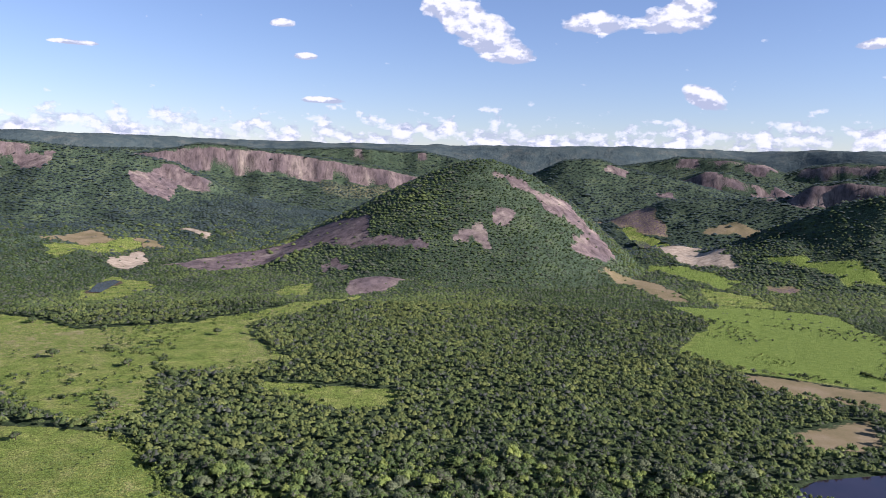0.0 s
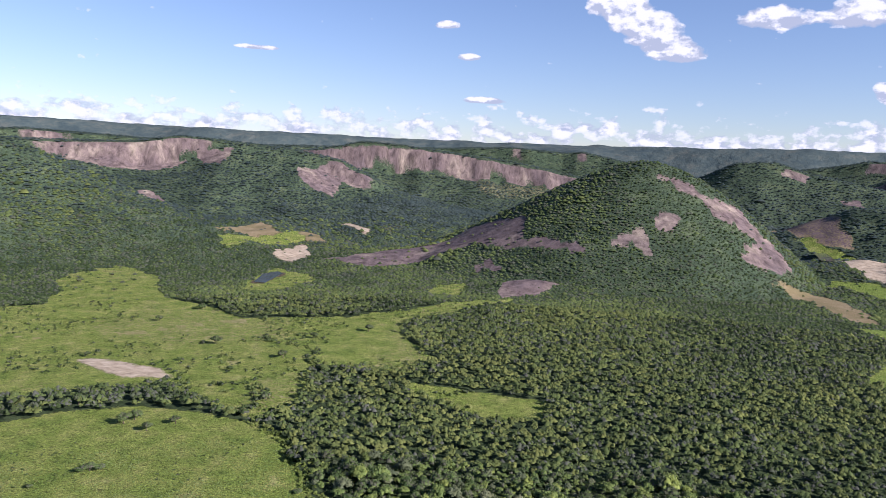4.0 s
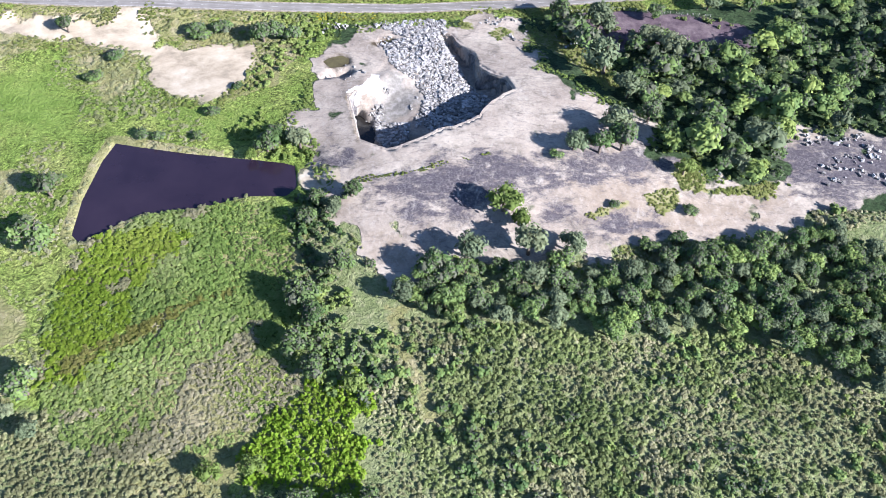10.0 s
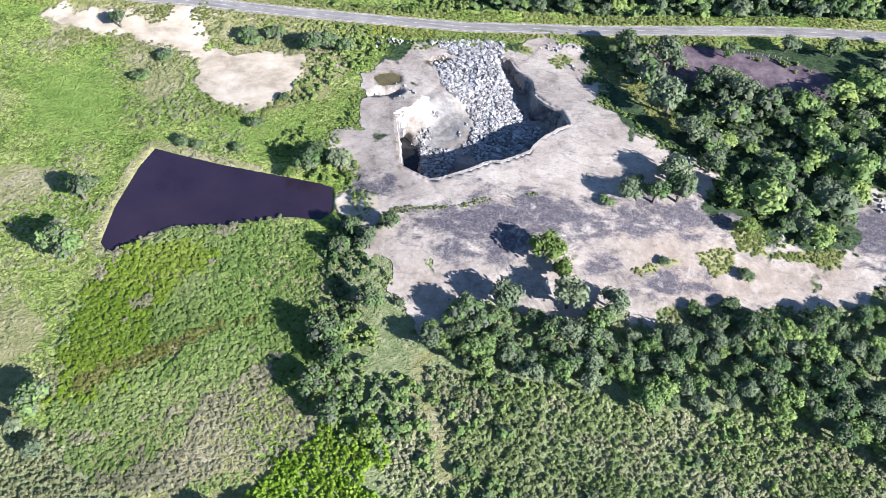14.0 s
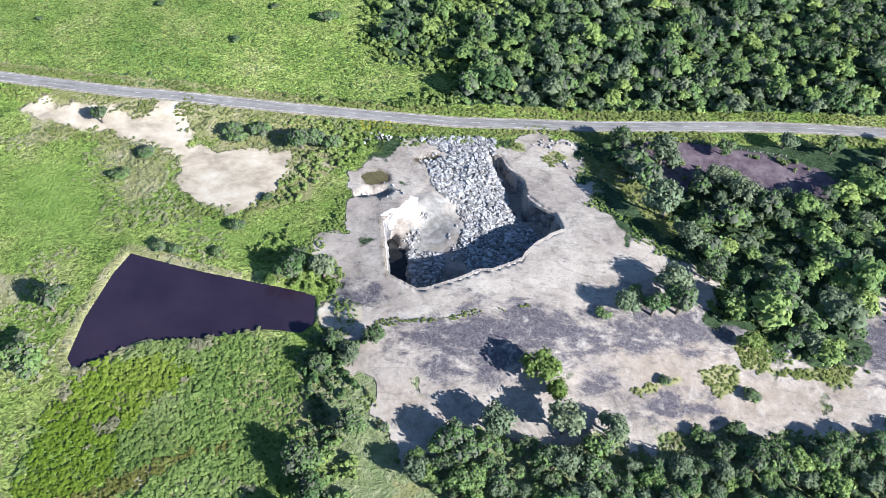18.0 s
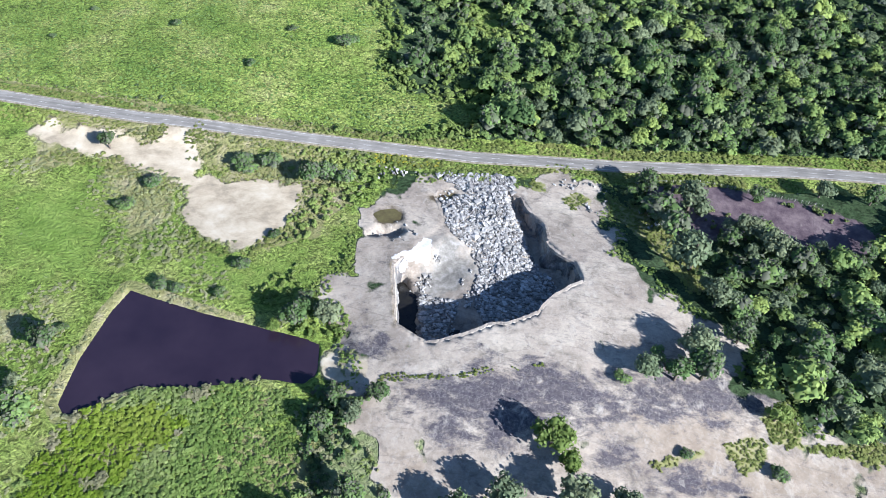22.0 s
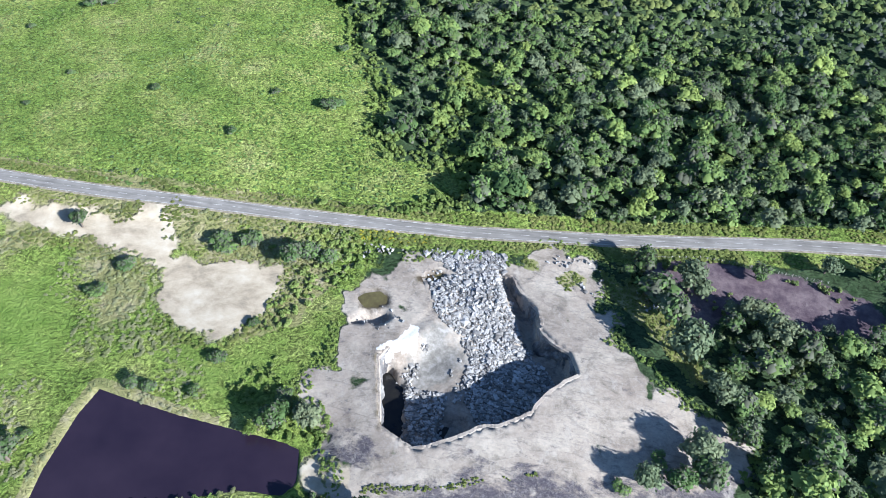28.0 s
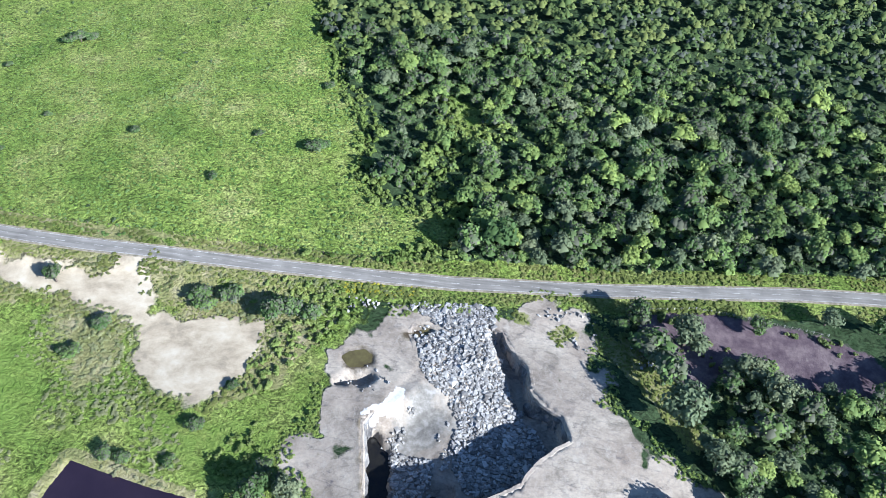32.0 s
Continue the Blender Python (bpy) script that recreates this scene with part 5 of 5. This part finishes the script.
def quarry_wall():
    """The cut faces all round the pit, darkened for shade, from a weathered rim down below the floor."""
    rng = np.random.default_rng(31)
    ring = []
    for (ax, ay), (bx, by) in zip(PIT, PIT[1:] + PIT[:1]):
        n = max(2, int(math.hypot(bx - ax, by - ay) / 0.9))
        for k in range(n):
            ring.append((ax + (bx - ax) * k / n, ay + (by - ay) * k / n, bx - ax, by - ay))
    ring = np.array(ring)
    out = np.stack([-ring[:, 3], ring[:, 2]], 1)
    out /= np.linalg.norm(out, axis=1)[:, None]
    area = sum(a[0] * c[1] - c[0] * a[1] for a, c in zip(PIT, PIT[1:] + PIT[:1]))
    if area > 0:
        out = -out
    n = len(ring)
    top = terrain(ring[:, 0] + out[:, 0] * 2.0, ring[:, 1] + out[:, 1] * 2.0)
    levels = [(2.8, 0.0, -0.55), (1.5, 0.0, 0.03), (0.35, 0.0, 0.0), (-0.05, 0.05, -0.4), (-0.15, 0.2, 0.0), (-0.2, 0.4, 0.0), (-0.35, 0.6, 0.0), (-0.6, 0.8, 0.0), (-1.0, 1.15, 0.0)]
    floor = np.minimum(terrain(ring[:, 0] - out[:, 0] * 1.8, ring[:, 1] - out[:, 1] * 1.8), top - 0.4)
    verts = []
    for k, (o, f, up) in enumerate(levels):
        jag = 0.9 * fbm(ring[:, 0], ring[:, 1], 4, 3, 33 + max(k, 3)) * (1.9 if k > 3 else 0.5) + 1.3 * fbm(ring[:, 0], ring[:, 1], 9, 3, 39) - 0.3
        oo = o + jag + (rng.normal(0, 0.12, n) if k > 3 else 0)
        zz = top + (floor - 1.0 - top) * f + up + (rng.normal(0, 0.05, n) if k else 0)
        verts.append(np.stack([ring[:, 0] + out[:, 0] * oo, ring[:, 1] + out[:, 1] * oo, zz], 1))
    i, j = np.meshgrid(np.arange(len(levels) - 1), np.arange(n), indexing="ij")
    j2 = (j + 1) % n
    quads = np.stack([i * n + j, i * n + j2, (i + 1) * n + j2, (i + 1) * n + j], -1).reshape(-1, 4)
    me = mesh_from("wall_quarry", np.concatenate(verts), quads if area > 0 else quads[:, ::-1])
    me.polygons.foreach_set("use_smooth", np.zeros(len(me.polygons), bool))
    me.materials.append(M_FACE)
    me.materials.append(M_RIM)
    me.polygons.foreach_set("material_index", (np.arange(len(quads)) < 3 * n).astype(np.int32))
    tagged(new("wall_quarry", me), "sheer pale granite faces cut round the quarry pit, darkened for shade", "rock face", kind="structure")


def stone_shape(seed):
    """An angular broken block about 1 across."""
    rng = np.random.default_rng(seed)
    v = np.array([(x, y, z) for x in (-1, 1) for y in (-1, 1) for z in (-1, 1)], float) * rng.uniform(0.22, 0.62, (1, 3))
    v *= rng.uniform(0.7, 1.15, (8, 1))
    v = np.concatenate([v, rng.uniform(-0.12, 0.12, (1, 3)) + (0, 0, 0.5)])
    f = [(0, 1, 3), (0, 3, 2), (4, 6, 7), (4, 7, 5), (0, 4, 5), (0, 5, 1), (2, 3, 7), (2, 7, 6), (0, 2, 6), (0, 6, 4), (1, 5, 8), (5, 7, 8), (7, 3, 8), (3, 1, 8)]
    return v, np.array(f)


STONES = [stone_shape(500 + k) for k in range(12)]
STONE_MESHES = []
for v, f in STONES:
    me = mesh_from("stone", v, f)
    me.polygons.foreach_set("use_smooth", np.zeros(len(f), bool))
    me.materials.append(M_STONE)
    STONE_MESHES.append(me)


def lay_stone(name, x, y, size, rng, parent=None, sink=0.2):
    ob = new(name, STONE_MESHES[int(rng.integers(len(STONE_MESHES)))])
    z = float(terrain(np.array([x]), np.array([y]))[0]) + size * (0.35 - sink)
    ob.matrix_world = pose(x, y, z, *rng.uniform(-25, 25, 2), rng.uniform(0, 360)) @ Matrix.Diagonal((*(size * rng.uniform(0.75, 1.3, 3)), 1))
    if parent:
        ob.parent = parent
    return ob


HEAP = [(-16, 39), (-9, 41), (5, 42), (19, 43), (19, 34), (20, 26), (22, 17), (26, 7), (31, -3), (38, -10), (42, -16), (32, -28), (14, -34), (8, -22), (9, -10), (6, 1), (-3, 6), (-9, 15), (-11, 23), (1, 29)]


def rubble():
    rng = np.random.default_rng(41)
    n = 21000
    x, y = rng.uniform(-24, 46, n), rng.uniform(-50, 44, n)
    gap = edge_gap(x, y, HEAP)
    k = (edge_gap(x, y, PIT) < -0.6) | ((y > 26) & (gap < 1.5 * fbm(x, y, 5, 2, 45)))
    dense = (gap < 2.5 * fbm(x, y, 9, 2, 42)) | ((fbm(x, y, 10, 3, 43) > 0.2) & (rng.random(n) < 0.45)) | ((y < -22) & (x > -11) & (x < 3) & (rng.random(n) < 0.8))
    k &= dense & ~inside(x, y, POOL_PIT)
    x, y = x[k], y[k]
    size = rng.lognormal(0.0, 0.36, len(x)) * 0.78
    heap = tagged(new("rubble_heap"), "heap of broken white granite blocks on the quarry floor", "rubble")
    heap.matrix_world = pose(14, 10, float(terrain(np.array([14.0]), np.array([10.0]))[0]))
    order = np.argsort((x - 12) ** 2 + (y - 14) ** 2)
    for i in order[:280]:
        s = lay_stone("block", float(x[i]), float(y[i]), float(size[i]), rng)
        m = s.matrix_world.copy()
        s.parent = heap
        s.matrix_parent_inverse = heap.matrix_world.inverted()
        s.matrix_basis = m
    x, y, size = x[order[280:]], y[order[280:]], size[order[280:]]
    z = terrain(x, y)
    ob = grow("broken_stone", STONES, x, y, z, size, size * rng.uniform(0.5, 1.0, len(x)), size * 0.16, rng.random(len(x)), M_STONE, 44)
    ob.data.polygons.foreach_set("use_smooth", np.zeros(len(ob.data.polygons), bool))
    tagged(ob, "loose white granite rubble", "rubble", kind="stuff")
    for px, py, s in BLOCKS:
        for k in range(8 if px > 160 else 4):
            ob = lay_stone("granite_block", px + rng.normal(0, 2.2) * (k > 0), py + rng.normal(0, 1.5) * (k > 0), s * (0.4 + 0.5 * rng.random() ** 2), rng)
            tagged(ob, "rough pale granite block lying on the rock", "rock", "loose granite blocks")


BLOCKS_NORTH = [(-34, 39, 1.6), (-28, 39, 1.8), (-23, 39, 1.5), (-36, 37, 1.4), (40, 42, 1.5), (45, 42, 1.7), (36, 41, 1.3), (50, 29, 1.5), (56, 33, 1.3), (75, 22, 1.6), (78, 22, 1.5), (72, 31, 1.3), (18, 38, 1.6), (-31, 2, 1.3), (-27, 1, 1.4), (-22, 7, 1.4), (-20, 3, 1.2), (-25, -2, 1.1), (-38, 35, 1.6), (-33, 38, 1.8), (-29, 38, 1.7), (39, 41, 1.5), (44, 45, 1.6), (48, 44, 1.5)]
BLOCKS_EAST = [(51, 44, 1.5), (55, 43, 1.3), (50, 28, 1.4), (54, 26, 1.5), (71, 30, 1.3), (77, 22, 1.7), (166, -40, 1.8), (174, -39, 1.9), (181, -40, 1.9), (188, -38, 1.9), (191, -43, 2.2), (189, -49, 2.2), (182, -50, 2.1), (176, -52, 2.0), (170, -56, 2.2), (170, -62, 1.9), (181, -57, 1.6), (188, -59, 2.0), (190, -65, 2.2), (28, -164, 1.0), (60, -176, 1.0), (39, -168, 1.2), (66, -179, 0.9), (117, -62, 1.3), (127, -60, 1.2)]
BLOCKS = BLOCKS_NORTH + BLOCKS_EAST
quarry_wall()
rubble()


# ---- trees one by one ----
def tube(bm, pts, radii, sides=7):
    """A tapered limb through points."""
    rings = []
    for k, (p, r) in enumerate(zip(pts, radii)):
        p = Vector(p)
        ahead = (Vector(pts[min(k + 1, len(pts) - 1)]) - Vector(pts[max(k - 1, 0)])).normalized()
        side = ahead.orthogonal().normalized()
        up = ahead.cross(side)
        rings.append([bm.verts.new(p + (side * math.cos(a) + up * math.sin(a)) * r) for a in (2 * math.pi * i / sides for i in range(sides))])
    for a, c in zip(rings, rings[1:]):
        for i in range(sides):
            bm.faces.new((a[i], a[(i + 1) % sides], c[(i + 1) % sides], c[i]))
    bm.faces.new(rings[-1])
    bm.faces.new(rings[0][::-1])


def trunk_mesh(seed):
    """A trunk with four limbs, 1 high."""
    rng = random.Random(seed)
    bm = bmesh.new()
    lean = (rng.uniform(-0.08, 0.08), rng.uniform(-0.08, 0.08))
    tube(bm, [(0, 0, -0.06), (lean[0] * 0.4, lean[1] * 0.4, 0.3), (lean[0], lean[1], 0.62), (lean[0] * 1.6, lean[1] * 1.6, 0.9)], [0.055, 0.042, 0.032, 0.014])
    for k in range(4):
        a = k * 1.6 + rng.uniform(0, 0.8)
        c, s = math.cos(a), math.sin(a)
        z = rng.uniform(0.34, 0.6)
        tube(bm, [(lean[0] * z, lean[1] * z, z), (c * 0.16, s * 0.16, z + 0.12), (c * 0.3, s * 0.3, z + 0.3)], [0.024, 0.018, 0.008], 5)
    me = bpy.data.meshes.new("trunk")
    bm.to_mesh(me)
    bm.free()
    me.materials.append(M_BARK)
    return me


def crown_mesh(seed, mat, tint, lobes=14, sprays=560):
    v, f = crown(seed, lobes, sprays, 0.09, 0.8, core=0.96)
    me = mesh_from("crown", v, f)
    me.attributes.new("tint", "FLOAT", "POINT").data.foreach_set("value", np.full(len(v), tint, np.float32))
    me.polygons.foreach_set("use_smooth", np.ones(len(me.polygons), bool))
    me.materials.append(mat)
    return me


TRUNKS = [trunk_mesh(60 + k) for k in range(5)]
GREEN = [crown_mesh(600 + k, M_CROWN, 0.1 + 0.8 * k / 9) for k in range(10)]
GREY = [crown_mesh(620 + k, M_GREY, 0.2 + 0.6 * k / 3) for k in range(4)]
LIME = [crown_mesh(630 + k, M_FRINGE, 0.1 + 0.2 * k) for k in range(3)]


def tree(x, y, wide, rng, kinds, name="tree", tall=1.0, label="", group="", lift=1.0):
    """A tree whose crown is wide metres in radius."""
    wide = wide * 1.28
    high = wide * 1.75 * tall
    z = float(terrain(np.array([x]), np.array([y]))[0])
    top = tagged(new(name), label, "tree" if name == "tree" else "bush", group)
    top.matrix_world = pose(x, y, z, 0, 0, rng.uniform(0, 360))
    for part_name, me, m in (("trunk", rng.choice(TRUNKS), Matrix.Diagonal((high, high, high, 1))),
                             ("crown", rng.choice(kinds), Matrix.Translation((0, 0, high * 0.56 * lift)) @ Matrix.Diagonal((wide, wide, wide * 1.05 * tall, 1)))):
        ob = new(part_name, me)
        ob.parent = top
        ob.matrix_basis = m
    return top


def lone_trees():
    rng = random.Random(8)
    grey = [(94, -19, 5.3), (87, -1, 7.6), (90, 34, 6.4), (120, 12, 6.5), (112, 22, 5.5), (67, -53, 4.4), (84, -42, 5.6), (-40, -45, 4.6), (24, -101, 5.4), (46, -100, 5.8), (146, 52, 4.2), (62, -99, 4.4), (-24, -80, 3.4), (-108, -166, 3.0), (-116, -160, 2.6), (-135, -84, 2.4)]
    by_rock = [(74, 44, 5.0), (86, -52, 5.6), (77, -54, 4.8), (13, -108, 4.9), (57, -105, 4.2), (-131, -70, 4.8), (-128, -96, 6.4), (-113, -153, 5.0), (-51, -45, 4.8), (-31, -76, 3.2), (-33, -85, 3.4), (-18, -73, 3.4), (-153, 30, 3.6), (-64, 26, 4.6), (-59, 29, 4.0)]
    by_water = [(-51, 27, 3.4), (-20, -106, 4.2), (-32, -120, 5.2), (119, 45, 3.8), (-53, -46, 4.2), (106, -44, 4.0), (118, -48, 4.6), (100, -34, 4.4), (166, 50, 4.4), (-33, -138, 4.2), (-27, -128, 4.6), (-25, -146, 3.8), (-25, -189, 3.6), (-15, -191, 3.8), (-35, -190, 3.4), (-6, -188, 3.0)]
    lime = [(38, -82, 5.2), (44, -88, 3.6), (109, -62, 3.4), (-59, -50, 2.4), (-12, -152, 3.2), (-40, -178, 3.0), (-52, -180, 3.2)]
    for x, y, w in grey:
        tree(x, y, w, rng, GREY, label="grey-green broadleaf tree beside the bare granite", group="grey trees")
    for x, y, w in by_rock + by_water:
        tree(x, y, w, rng, GREEN[:5], label="dark green broadleaf tree standing alone", group="lone trees")
    pasture = [(-465, 842), (-302, 738), (-206, 690), (-333, 661), (-282, 322), (-187, 436), (-145, 490), (-66, 634), (-128, 590), (-343, 478), (-230, 544), (-146, 357), (-133, 349), (-224, 290), (-206, 266), (-190, 284), (-229, 281), (-101, 278), (-523, 980), (-544, 910)]
    for x, y in pasture:
        tree(x, y, rng.uniform(3.0, 5.6), rng, GREEN[:4], label="spreading dark tree alone in the far pasture", group="pasture trees", tall=0.8)
    for x, y, w in lime:
        tree(x, y, w, rng, LIME, label="bright yellow-green leafy tree", group="bright trees")
    bushes = [(-133, 0, 3.2), (-127, 14, 3.6), (-79, -23, 2.8), (-83, 32, 4.4), (-92, 27, 4.2), (-96, 31, 4.0), (108, -80, 2.6), (80, -79, 2.0), (101, -93, 3.2), (90, -97, 3.4), (-104, -37, 2.8), (-71, -6, 2.2), (-130, -61, 1.8),
              (-73, 123, 4.4), (-69, 127, 3.0), (-110, 93, 2.6), (-215, 189, 4.6), (-209, 192, 3.4), (-221, 186, 3.0), (-240, 160, 2.2), (-99, 127, 2.2), (-201, 124, 1.8), (-156, 119, 2.3), (-76, 174, 2.8), (-210, 97, 1.7), (-137, 0, 2.4), (-82, -38, 2.2), (-51, -36, 3.0), (60, -57, 2.6), (72, -46, 2.8), (-98, -38, 2.4), (-44, -40, 2.6)]
    for x, y, w in bushes:
        tree(x, y, w, rng, GREEN[:5], "bush", 0.62, "rounded dark green bush in rough grass", "lone bushes", 0.8)
    # the strip of wood south of the quarry
    r2 = np.random.default_rng(77)
    x, y = scatter(78, 150, 260, lambda r: 4.8)
    k = (region(x, y, [WOOD_S], 1) > 0.5)
    for px, py in zip(x[k], y[k]):
        tree(float(px), float(py), float(1.7 + 2.7 * r2.beta(1.3, 2.0)), rng, GREEN[:8] + GREY[:2], label="broadleaf tree in the wood below the quarry", group="wood below the quarry")


def dead_tree(x, y, high):
    """A bleached bare trunk with broken limbs."""
    top = tagged(new("dead_tree"), "bleached bare dead trunk among the scrub", "tree")
    top.matrix_world = pose(x, y, float(terrain(np.array([x]), np.array([y]))[0]))
    bm = bmesh.new()
    tube(bm, [(0, 0, -0.4), (0.1, 0, high * 0.5), (-0.1, 0.15, high)], [0.22, 0.17, 0.06])
    part("trunk", bm, M_DEAD, top)
    for k in range(4):
        a, z = 1.7 * k, high * (0.45 + 0.12 * k)
        bm = bmesh.new()
        tube(bm, [(0.05, 0.05, z), (math.cos(a) * 0.7, math.sin(a) * 0.7, z + 0.7), (math.cos(a) * 1.1, math.sin(a) * 1.1, z + 1.5)], [0.09, 0.06, 0.02], 5)
        part("limb", bm, M_DEAD, top)


M_DEAD, t, b = material("bleached_wood", 0.85)
t.links.new(ramp(t, noise_at(t, 3.0, 4), (0.3, (0.297, 0.284, 0.264)), (0.7, (0.475, 0.462, 0.436))), b.inputs[0])
lone_trees()
dead_tree(21.0, -127.0, 6.5)


# ---- fences ----
M_POST, t, b = material("weathered_post", 0.9)
t.links.new(ramp(t, noise_at(t, 2.0, 4), (0.3, (0.251, 0.231, 0.205)), (0.7, (0.409, 0.389, 0.356))), b.inputs[0])


def fence(points, gap, label, mat):
    """Posts along a line with two strands of wire."""
    pts = []
    for (ax, ay), (bx, by) in zip(points, points[1:]):
        n = max(1, int(math.hypot(bx - ax, by - ay) / gap))
        pts += [(ax + (bx - ax) * k / n, ay + (by - ay) * k / n) for k in range(n)]
    top = tagged(new("fence"), label, "fence")
    x0, y0 = pts[0]
    zs = terrain(np.array([p[0] for p in pts]), np.array([p[1] for p in pts]))
    top.matrix_world = pose(x0, y0, float(zs[0]))
    bm = bmesh.new()
    tube(bm, [(0, 0, -0.3), (0, 0, 1.35), (0, 0, 1.42)], [0.11, 0.1, 0.06], 6)
    me = bpy.data.meshes.new("post")
    bm.to_mesh(me)
    bm.free()
    me.materials.append(mat)
    for (x, y), z in zip(pts, zs):
        ob = new("post", me)
        ob.parent = top
        ob.matrix_basis = pose(x - x0, y - y0, float(z - zs[0]))
    for h in (0.6, 1.15):
        bm = bmesh.new()
        tube(bm, [(x - x0, y - y0, float(z - zs[0]) + h) for (x, y), z in zip(pts, zs)], [0.012] * len(pts), 3)
        part("wire", bm, mat, top)


fence([(77, 50), (97, 53), (117, 51), (149, 46)], 2.6, "white posts and wire along the burnt plot", M_POST)
fence([(-260, 66), (-205, 62), (-152, 58.5), (-102, 58.5), (-44, 60.5), (-10, 64)], 4.5, "post and wire fence beside the pasture", M_BARK)
